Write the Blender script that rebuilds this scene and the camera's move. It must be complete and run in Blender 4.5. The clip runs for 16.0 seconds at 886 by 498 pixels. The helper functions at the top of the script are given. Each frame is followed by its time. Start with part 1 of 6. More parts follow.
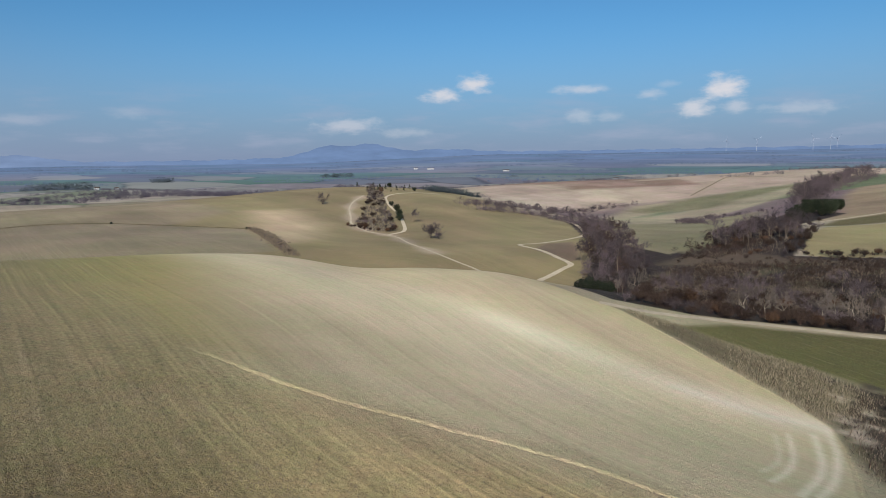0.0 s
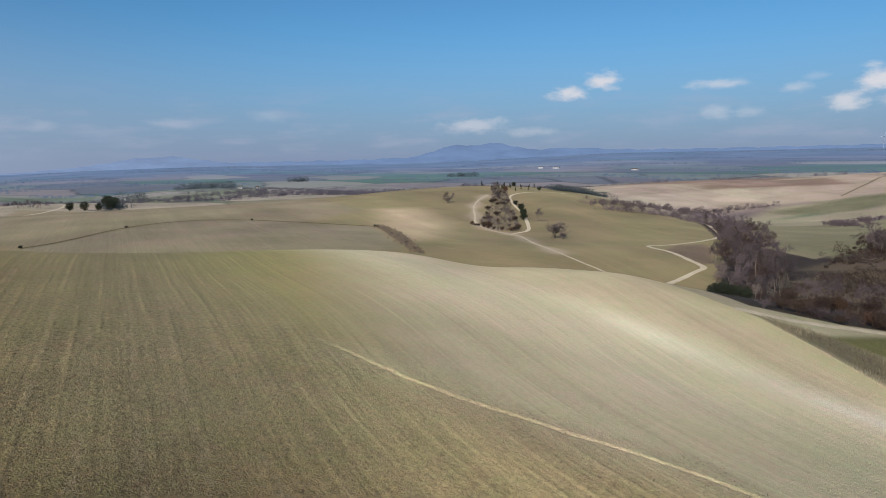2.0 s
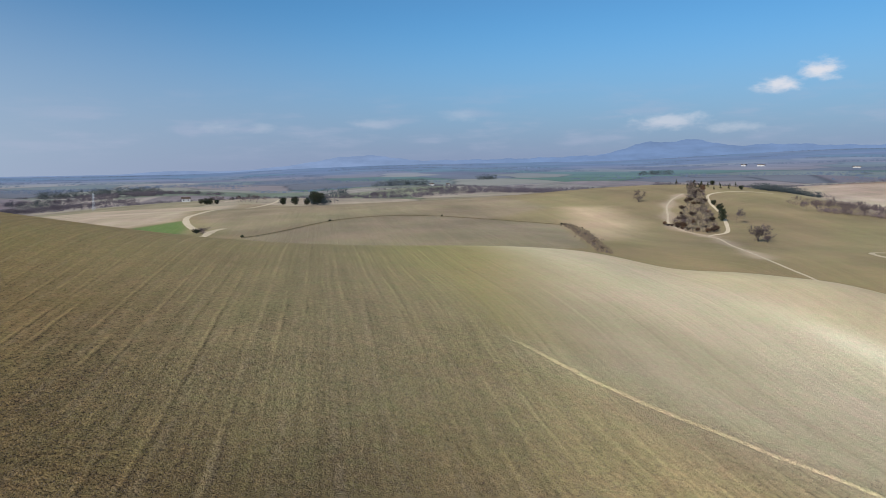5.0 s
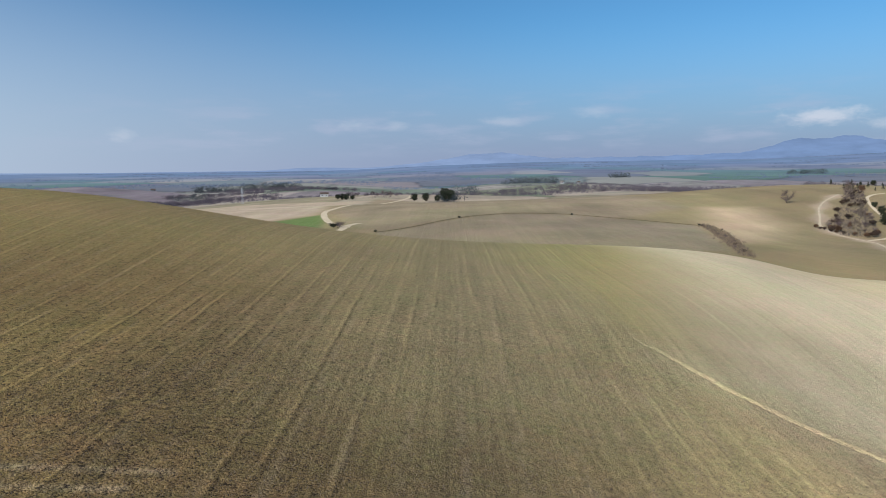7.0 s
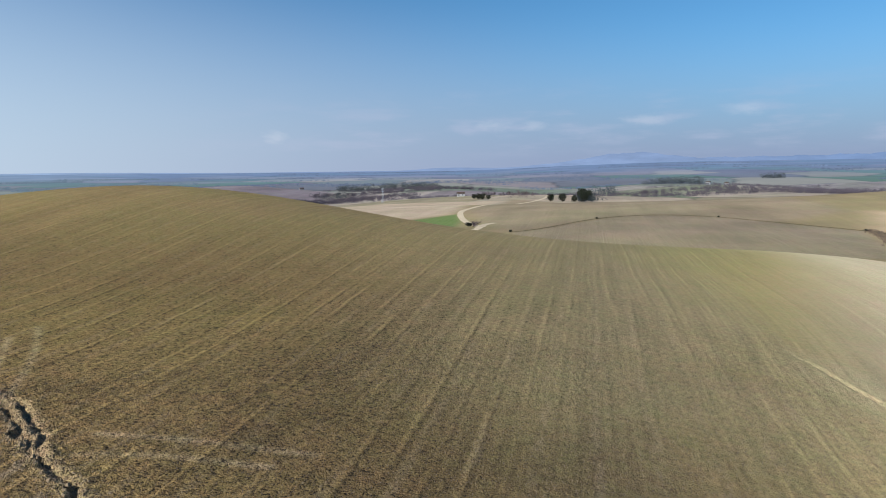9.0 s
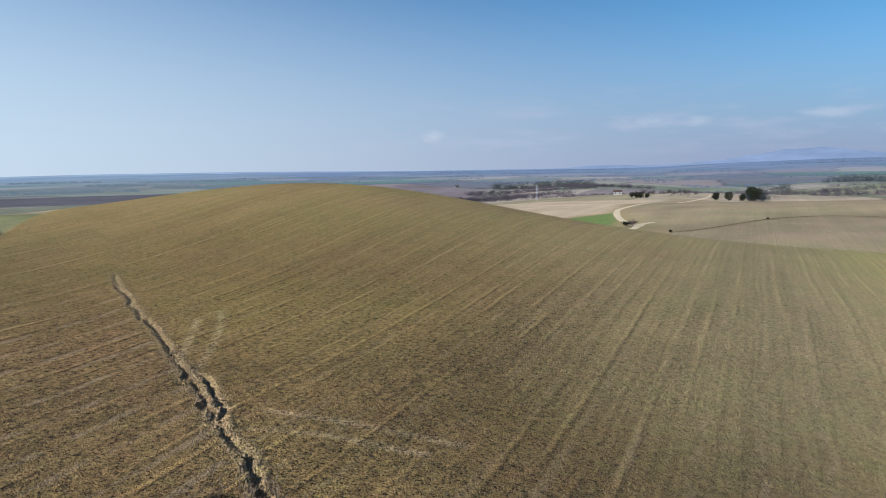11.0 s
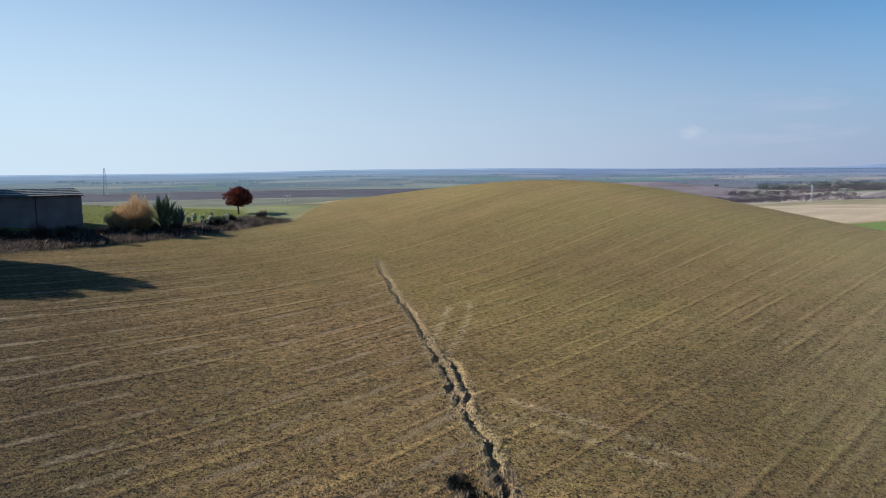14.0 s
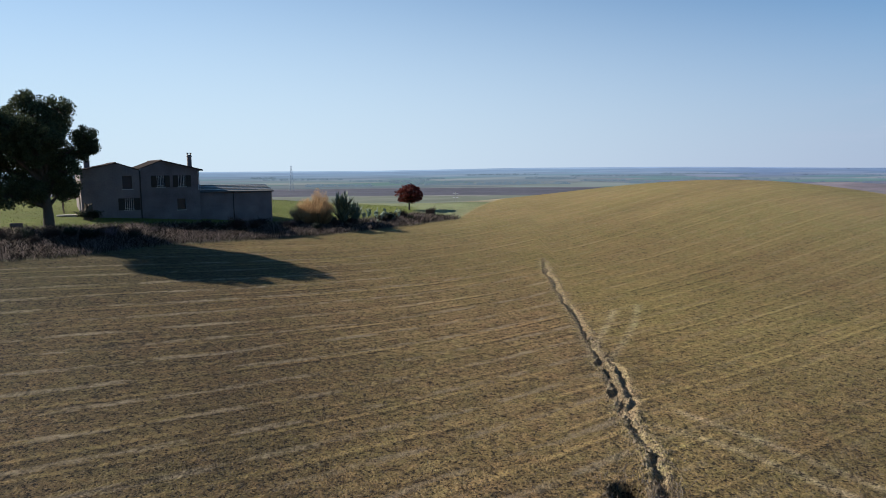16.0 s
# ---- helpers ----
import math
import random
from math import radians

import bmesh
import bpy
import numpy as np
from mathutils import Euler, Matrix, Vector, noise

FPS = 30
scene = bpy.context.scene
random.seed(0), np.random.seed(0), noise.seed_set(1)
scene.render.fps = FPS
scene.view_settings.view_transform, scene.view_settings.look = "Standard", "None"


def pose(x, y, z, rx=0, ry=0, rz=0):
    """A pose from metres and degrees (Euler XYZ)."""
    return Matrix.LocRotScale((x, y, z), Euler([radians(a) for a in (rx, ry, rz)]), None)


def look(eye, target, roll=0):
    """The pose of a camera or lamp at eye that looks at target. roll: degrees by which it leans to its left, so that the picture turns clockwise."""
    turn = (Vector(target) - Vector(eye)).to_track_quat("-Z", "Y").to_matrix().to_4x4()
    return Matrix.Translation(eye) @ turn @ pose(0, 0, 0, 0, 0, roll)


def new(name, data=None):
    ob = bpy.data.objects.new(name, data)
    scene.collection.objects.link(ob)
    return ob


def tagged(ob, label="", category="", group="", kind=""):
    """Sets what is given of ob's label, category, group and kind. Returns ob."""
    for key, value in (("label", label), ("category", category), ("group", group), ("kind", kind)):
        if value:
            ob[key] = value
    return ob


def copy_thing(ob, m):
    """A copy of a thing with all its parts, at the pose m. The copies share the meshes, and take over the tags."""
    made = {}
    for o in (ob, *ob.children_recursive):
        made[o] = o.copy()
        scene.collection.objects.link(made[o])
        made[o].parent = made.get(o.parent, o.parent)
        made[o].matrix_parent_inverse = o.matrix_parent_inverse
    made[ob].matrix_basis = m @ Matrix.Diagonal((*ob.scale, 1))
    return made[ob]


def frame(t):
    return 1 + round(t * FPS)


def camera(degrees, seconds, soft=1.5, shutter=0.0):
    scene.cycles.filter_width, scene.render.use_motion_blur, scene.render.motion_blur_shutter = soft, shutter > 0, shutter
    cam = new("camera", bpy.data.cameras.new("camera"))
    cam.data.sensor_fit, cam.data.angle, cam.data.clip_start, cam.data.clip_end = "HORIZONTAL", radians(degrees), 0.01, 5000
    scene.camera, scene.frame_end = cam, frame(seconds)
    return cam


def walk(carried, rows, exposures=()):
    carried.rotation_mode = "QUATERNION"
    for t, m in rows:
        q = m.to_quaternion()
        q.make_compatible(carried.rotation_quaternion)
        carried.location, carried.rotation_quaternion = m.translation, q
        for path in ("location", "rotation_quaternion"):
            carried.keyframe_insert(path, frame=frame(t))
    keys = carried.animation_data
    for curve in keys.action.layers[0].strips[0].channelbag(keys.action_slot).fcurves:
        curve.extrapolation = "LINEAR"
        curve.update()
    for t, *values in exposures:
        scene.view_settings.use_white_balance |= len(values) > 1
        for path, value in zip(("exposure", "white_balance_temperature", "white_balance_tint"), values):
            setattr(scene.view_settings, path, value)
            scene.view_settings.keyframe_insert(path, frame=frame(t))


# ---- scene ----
# The eye hovers over the field, drifting less than a pace, and turns to the left.
EYE_Z = 40.0
cam = camera(64.57, 16.0, soft=0.75)
TURNS = [
    (0.0, 83.242, 0.727, -0.198, 0.00, 0.00, 0.00),
    (0.5, 83.206, 0.719, 2.331, -0.02, 0.05, -0.01),
    (1.0, 83.215, 0.823, 4.844, -0.04, 0.10, -0.03),
    (1.5, 83.252, 0.829, 7.389, -0.06, 0.15, -0.04),
    (2.0, 83.327, 0.934, 9.897, -0.08, 0.20, -0.05),
    (2.5, 83.374, 0.987, 12.418, -0.10, 0.25, -0.07),
    (3.0, 83.394, 0.967, 14.991, -0.11, 0.29, -0.08),
    (3.5, 83.422, 0.994, 17.561, -0.13, 0.34, -0.10),
    (4.0, 83.408, 1.005, 20.061, -0.15, 0.39, -0.11),
    (6.5, 83.380, 0.825, 32.868, -0.27, 0.25, -0.08),
    (7.0, 83.348, 0.751, 35.576, -0.29, 0.23, -0.07),
    (7.5, 83.387, 0.693, 38.296, -0.32, 0.20, -0.06),
    (8.0, 83.384, 0.706, 41.046, -0.34, 0.17, -0.06),
    (8.5, 83.440, 0.704, 43.806, -0.33, 0.14, -0.06),
    (9.0, 83.490, 0.748, 46.616, -0.31, 0.11, -0.07),
    (11.5, 83.530, 0.950, 62.406, -0.23, -0.06, -0.10),
    (12.0, 83.545, 0.854, 65.717, -0.21, -0.09, -0.10),
    (12.5, 83.517, 0.816, 69.037, -0.19, -0.10, -0.09),
    (13.0, 83.512, 0.738, 72.398, -0.17, -0.10, -0.08),
    (13.5, 83.501, 0.674, 75.786, -0.15, -0.11, -0.07),
    (14.0, 83.530, 0.571, 79.202, -0.13, -0.11, -0.05),
    (14.5, 83.499, 0.580, 82.565, -0.11, -0.12, -0.04),
    (15.0, 83.492, 0.501, 85.971, -0.09, -0.12, -0.03),
    (15.5, 83.494, 0.410, 89.365, -0.08, -0.13, -0.02),
    (16.0, 83.497, 0.381, 92.715, -0.06, -0.13, -0.01),
]
walk(cam, [(t, pose(x, y, EYE_Z + z, a, b, c)) for t, a, b, c, x, y, z in TURNS],
     exposures=[(0.0, 0.42), (4.0, 0.52), (8.5, 0.74), (12.5, 0.8), (16.0, 0.8)])

# ---- sky and sun ----
SUN_EL, SUN_AZ = 31.0, 168.0           # degrees; azimuth counted to the left of +y
sun_dir = Vector((-math.sin(radians(SUN_AZ)) * math.cos(radians(SUN_EL)),
                  math.cos(radians(SUN_AZ)) * math.cos(radians(SUN_EL)),
                  math.sin(radians(SUN_EL))))
sun_data = bpy.data.lights.new("sun", "SUN")
sun_data.energy, sun_data.angle, sun_data.color = 5.0, radians(0.5), (1.0, 0.93, 0.82)
sun = new("sun", sun_data)
sun.matrix_world = look(sun_dir * 100, (0, 0, 0))


class Nodes:
    """Short hand for a node tree: sockets in, sockets out."""

    def __init__(self, tree):
        self.t = tree
        self.t.nodes.clear()

    def add(self, kind, **settings):
        n = self.t.nodes.new(kind)
        for k, v in settings.items():
            if k == "ins":
                for key, val in v.items():
                    if isinstance(val, bpy.types.NodeSocket):
                        self.t.links.new(val, n.inputs[key])
                    else:
                        n.inputs[key].default_value = val
            else:
                setattr(n, k, v)
        return n

    def math(self, op, a, b=0.0, c=0.0, clamp=False):
        return self.add("ShaderNodeMath", operation=op, use_clamp=clamp, ins={0: a, 1: b, 2: c}).outputs[0]

    def vec(self, op, a, b=(0, 0, 0)):
        return self.add("ShaderNodeVectorMath", operation=op, ins={0: a, 1: b}).outputs[0]

    def noise(self, vector, scale, detail=4.0, rough=0.55):
        return self.add("ShaderNodeTexNoise", ins={"Vector": vector, "Scale": scale, "Detail": detail,
                                                   "Roughness": rough}).outputs["Fac"]

    def remap(self, v, a, b, c=0.0, d=1.0, smooth=False):
        n = self.add("ShaderNodeMapRange", interpolation_type="SMOOTHSTEP" if smooth else "LINEAR",
                     ins={0: v, 1: a, 2: b, 3: c, 4: d})
        return n.outputs[0]

    def mix(self, fac, a, b, blend="MIX"):
        n = self.add("ShaderNodeMix", data_type="RGBA", blend_type=blend, clamp_factor=True)
        for sock, val in ((n.inputs[0], fac), (n.inputs[6], a), (n.inputs[7], b)):
            if isinstance(val, bpy.types.NodeSocket):
                self.t.links.new(val, sock)
            else:
                sock.default_value = (*val, 1) if isinstance(val, (tuple, list)) and len(val) == 3 else val
        return n.outputs[2]


world = bpy.data.worlds.new("world")
scene.world = world
world.use_nodes = True
w = Nodes(world.node_tree)
sky = w.add("ShaderNodeTexSky", sky_type="NISHITA", sun_disc=False, sun_elevation=radians(SUN_EL),
            sun_rotation=radians(-SUN_AZ), altitude=100.0, air_density=1.0, dust_density=0.25, ozone_density=4.0)
way = w.add("ShaderNodeTexCoord").outputs["Generated"]
xyz = w.add("ShaderNodeSeparateXYZ", ins={0: way})
az = w.math("MULTIPLY", w.math("ARCTAN2", w.math("MULTIPLY", xyz.outputs[0], -1.0), xyz.outputs[1]), 57.2958)
el = w.math("MULTIPLY", w.math("ARCSINE", xyz.outputs[2]), 57.2958)
pos = w.add("ShaderNodeCombineXYZ", ins={0: az, 1: el}).outputs[0]
# small fair-weather clouds: azimuth, elevation, half width, half height, density
CLOUDS = [
    (-0.04, 5.5, 1.9, 0.62, 0.9),
    (-2.77, 6.45, 1.7, 0.85, 0.95),
    (-11.2, 5.8, 2.4, 0.45, 0.55),
    (-21.8, 5.5, 1.9, 1.1, 1.0),
    (-19.7, 4.1, 1.6, 0.85, 0.8),
    (-16.4, 5.3, 1.2, 0.45, 0.4),
    (-22.5, 4.2, 1.3, 0.7, 0.5),
    (-11.2, 3.7, 1.3, 0.7, 0.35),
    (-13.6, 3.7, 1.3, 0.6, 0.3),
    (-27, 3.85, 3.0, 0.6, 0.35),
    (7.2, 3.3, 3.6, 0.75, 0.5),
    (2.7, 2.7, 2.4, 0.5, 0.3),
    (23.5, 4.1, 1.8, 0.5, 0.15),
    (30.5, 3.55, 2.4, 0.5, 0.15),
    (42.4, 3.4, 1.6, 0.5, 0.15),
    (39.2, 3.35, 1.2, 0.5, 0.15),
    (59.9, 2.6, 1.3, 0.6, 0.2),
    (-17.8, 6.0, 1.2, 0.3, 0.2),
]
stretched = w.vec("MULTIPLY", pos, (0.55, 1.3, 1.0))
billow = w.noise(stretched, 1.1, 6.0, 0.6)
cover = None
for a, e, hw, hh, dens in CLOUDS:
    off = w.vec("MULTIPLY", w.vec("SUBTRACT", pos, (a, e, 0)), (0.85 / hw, 0.8 / hh, 0))
    far = w.add("ShaderNodeVectorMath", operation="LENGTH", ins={0: off}).outputs["Value"]
    body = w.math("SUBTRACT", 1.55, w.math("ADD", far, w.math("MULTIPLY", billow, 1.5)))
    one = w.math("MULTIPLY", w.remap(body, -0.1, 0.75, 0.0, 1.0, True), dens)
    cover = one if cover is None else w.math("MAXIMUM", cover, one)
SKY_GAIN = (0.56, 0.97, 1.17)
# a thin veil of vapour low over the plain
veil_noise = w.noise(w.vec("MULTIPLY", pos, (0.16, 0.75, 1.0)), 1.0, 5.0, 0.55)
low = w.math("MULTIPLY", w.remap(el, 0.4, 2.2, 0.0, 1.0, True), w.remap(el, 2.5, 7.5, 1.0, 0.0, True))
veil = w.math("MULTIPLY", w.math("MULTIPLY", low, w.remap(veil_noise, 0.45, 0.72, 0.0, 1.0, True)), 0.42)
sunward = w.remap(az, 20.0, 115.0, 0.0, 1.0, True)
veil = w.math("MULTIPLY", veil, w.remap(az, 45.0, 75.0, 1.0, 0.0, True))
haze = w.remap(el, -1.0, w.math("MULTIPLY_ADD", sunward, 15.0, 12.0), 0.92, 0.0, True)
haze_colour = w.mix(sunward, (2.75, 3.25, 5.3), (6.5, 7.9, 9.4))
c1 = w.mix(haze, w.vec("MULTIPLY", sky.outputs[0], SKY_GAIN), haze_colour)
c2 = w.mix(veil, c1, (5.0, 5.5, 7.3))
c3 = w.mix(cover, c2, (8.6, 8.7, 9.4))
bg = w.add("ShaderNodeBackground", ins={"Color": c3, "Strength": 0.058})
w.add("ShaderNodeOutputWorld", ins={"Surface": bg.outputs[0]})

# ---- materials ----


def material(name):
    m = bpy.data.materials.new(name)
    m.use_nodes = True
    n = Nodes(m.node_tree)
    return m, n


def finish(n, colour, rough=0.9, bump=None, strength=0.4, dist=0.05, **more):
    p = n.add("ShaderNodeBsdfPrincipled", ins={"Base Color": colour if isinstance(colour, bpy.types.NodeSocket) else (*colour, 1),
                                               "Roughness": rough, "Specular IOR Level": 0.2})
    for k, v in more.items():
        key = k.replace("_", " ")
        if isinstance(v, bpy.types.NodeSocket):
            n.t.links.new(v, p.inputs[key])
        else:
            p.inputs[key].default_value = v
    if bump is not None:
        b = n.add("ShaderNodeBump", ins={"Strength": strength, "Distance": dist, "Height": bump})
        n.t.links.new(b.outputs[0], p.inputs["Normal"])
    n.add("ShaderNodeOutputMaterial", ins={"Surface": p.outputs[0]})
    return p


def plain(name, colour, rough=0.85, scale=2.0, vary=0.25, metal=0.0, fine=18.0, bump=0.02):
    """Colour with grain at two scales and a shift from object to object."""
    m, n = material(name)
    o = n.add("ShaderNodeTexCoord").outputs["Object"]
    big, small = n.noise(o, scale, 4), n.noise(o, scale * fine, 3)
    rnd = n.add("ShaderNodeObjectInfo").outputs["Random"]
    k = n.math("ADD", n.math("MULTIPLY", n.math("SUBTRACT", big, 0.5), vary * 2.2),
               n.math("MULTIPLY", n.math("SUBTRACT", small, 0.5), vary * 1.4))
    k = n.math("ADD", n.math("ADD", k, 1.0), n.math("MULTIPLY", n.math("SUBTRACT", rnd, 0.5), vary))
    c = n.vec("MULTIPLY", n.add("ShaderNodeCombineXYZ", ins={0: k, 1: k, 2: k}).outputs[0], colour)
    finish(n, c, rough, small, 0.4, bump, Metallic=metal)
    return m


def twiggy(name, a, b, vary=0.3, translucent=0.0):
    """Twigs or leaves: each island its own shade between two colours."""
    m, n = material(name)
    isl = n.add("ShaderNodeNewGeometry").outputs["Random Per Island"]
    rnd = n.add("ShaderNodeObjectInfo").outputs["Random"]
    c = n.mix(isl, a, b)
    k = n.remap(rnd, 0, 1, 1 - vary, 1 + vary)
    c = n.vec("MULTIPLY", n.add("ShaderNodeCombineXYZ", ins={0: k, 1: k, 2: k}).outputs[0], c)
    p = n.add("ShaderNodeBsdfPrincipled", ins={"Base Color": c, "Roughness": 0.75, "Specular IOR Level": 0.2})
    out = p.outputs[0]
    if translucent:
        tr = n.add("ShaderNodeBsdfTranslucent", ins={"Color": c})
        out = n.add("ShaderNodeMixShader", ins={0: translucent, 1: p.outputs[0], 2: tr.outputs[0]}).outputs[0]
    n.add("ShaderNodeOutputMaterial", ins={"Surface": out})
    return m


def field_material():
    """Ploughland: the tint of each field, streaked along its drill rows, with clods, seedlings and washed-out soil."""
    m, n = material("field_soil")
    tint = n.add("ShaderNodeAttribute", attribute_name="tint").outputs["Color"]
    crop = n.add("ShaderNodeAttribute", attribute_name="crop").outputs["Fac"]
    rowv = n.add("ShaderNodeAttribute", attribute_name="rowv").outputs["Vector"]
    p = n.add("ShaderNodeTexCoord").outputs["Object"]
    flat = n.vec("MULTIPLY", p, (1, 1, 0))

    def swing(v, gain):
        return n.math("MULTIPLY", n.math("SUBTRACT", v, 0.5), gain)

    def total(*terms):
        out = terms[0]
        for t in terms[1:]:
            out = n.math("ADD", out, t)
        return out

    mid = n.noise(p, 0.35, 5, 0.6)
    clod = n.noise(p, 2.9, 6, 0.66)
    fine = n.noise(p, 10.0, 3, 0.6)
    s1 = n.noise(n.vec("MULTIPLY", rowv, (0.75, 0.012, 0)), 1.0, 3, 0.6)
    s2 = n.noise(n.vec("MULTIPLY", rowv, (2.6, 0.05, 0)), 1.0, 3, 0.6)
    s3 = n.noise(n.vec("MULTIPLY", rowv, (4.0, 1.8, 0)), 1.0, 4, 0.7)
    across = n.add("ShaderNodeSeparateXYZ", ins={0: rowv}).outputs[0]
    # worn lines of the drill's wheels, dark, and pale ridges beside them, both broken
    wander = n.math("MULTIPLY_ADD", across, 4.1, n.math("MULTIPLY", mid, 2.0))
    worn = n.remap(n.noise(n.vec("MULTIPLY", rowv, (0.55, 0.07, 0)), 1.0, 4, 0.65), 0.42, 0.62, 0.0, 1.0, True)
    lane = n.math("MULTIPLY", n.remap(n.math("SINE", wander), 0.7, 1.0, 0.0, 0.32, True), worn)
    ridge = n.math("MULTIPLY", n.remap(n.math("SINE", n.math("ADD", wander, 1.0)), 0.6, 1.0, 0.0, 0.52, True), worn)
    detail = n.add("ShaderNodeAttribute", attribute_name="rough").outputs["Fac"]
    rows = total(swing(s1, 0.6), swing(s2, 0.75), swing(s3, 1.1), n.math("MULTIPLY", n.math("SUBTRACT", ridge, lane), n.remap(detail, 0.3, 1.3, 0.4, 1.15)))
    # this grain puts small shadows between the clods into the colour
    pits = n.remap(n.noise(p, 5.0, 4, 0.7), 0.47, 0.36, 0.0, 0.6, True)
    grain = total(swing(mid, 0.55), swing(clod, 2.1), swing(fine, 1.5), n.math("SUBTRACT", 0.16, pits))
    # broad patches and long sweeps of the drill
    sweep = n.noise(n.vec("MULTIPLY", rowv, (0.11, 0.005, 0)), 1.0, 4, 0.6)
    k = total(n.math("MULTIPLY", grain, detail), n.math("MULTIPLY", rows, crop), swing(n.noise(flat, 0.035, 5, 0.55), 0.6),
              swing(sweep, 0.5), swing(n.noise(flat, 0.011, 6, 0.6), 0.6))
    k = n.math("MAXIMUM", n.math("ADD", k, 1.0), 0.18)
    hue = n.remap(n.noise(flat, 0.05, 6, 0.65), 0.36, 0.64, 0.0, 1.0, True)
    tint = n.vec("MULTIPLY", tint, n.mix(hue, (0.965, 1.005, 0.95), (1.03, 0.99, 1.02)))
    warm = n.remap(n.noise(p, 0.9, 5, 0.7), 0.35, 0.65, 0.0, 1.0)
    tint = n.vec("MULTIPLY", tint, n.mix(warm, (0.95, 1.01, 0.94), (1.06, 0.98, 0.99)))
    c = n.vec("MULTIPLY", tint, n.add("ShaderNodeCombineXYZ", ins={0: k, 1: k, 2: k}).outputs[0])
    straws = n.remap(n.noise(n.vec("MULTIPLY", rowv, (6.5, 2.6, 0)), 1.0, 4, 0.65), 0.57, 0.7, 0.0, 0.5, True)
    c = n.mix(n.math("MULTIPLY", straws, detail), c, n.mix(0.45, n.vec("MULTIPLY", tint, (1.45, 1.45, 1.5)), (0.31, 0.25, 0.17)))
    # combed rows where the drill turned along the channel
    comb = n.remap(crop, 0.95, 1.35, 0.22, 1.0)
    turn = n.math("MULTIPLY_ADD", across, 2.55, n.math("MULTIPLY", mid, 1.5))
    broken = n.remap(n.noise(n.vec("MULTIPLY", rowv, (0.9, 0.3, 0)), 1.0, 4, 0.65), 0.42, 0.6, 0.0, 1.0, True)
    pale_row = n.math("MULTIPLY", n.math("MULTIPLY", n.remap(n.math("SINE", turn), 0.66, 1.0, 0.0, 0.8, True), broken), comb)
    dark_row = n.math("MULTIPLY", n.math("MULTIPLY", n.remap(n.math("SINE", n.math("ADD", turn, 1.0)), 0.75, 1.0, 0.0, 0.4, True), broken), comb)
    c = n.mix(dark_row, c, n.vec("MULTIPLY", c, (0.5, 0.49, 0.48)))
    c = n.mix(n.math("MULTIPLY", pale_row, n.remap(clod, 0.35, 0.6, 0.25, 1.0)), c, (0.37, 0.29, 0.195))
    # young green between the rows, uneven
    green = n.math("MULTIPLY", n.remap(n.noise(flat, 0.09, 5, 0.65), 0.5, 0.7, 0.0, 0.55, True), n.math("MINIMUM", crop, 1.0))
    c = n.mix(green, c, n.vec("MULTIPLY", c, (0.88, 0.93, 0.78)))
    h = total(n.math("MULTIPLY", clod, 0.9), n.math("MULTIPLY", fine, 0.75), n.math("MULTIPLY", s3, n.math("MULTIPLY", crop, 0.7)))
    finish(n, c, 0.95, n.math("MULTIPLY", h, detail), 0.9, 0.6)
    return m


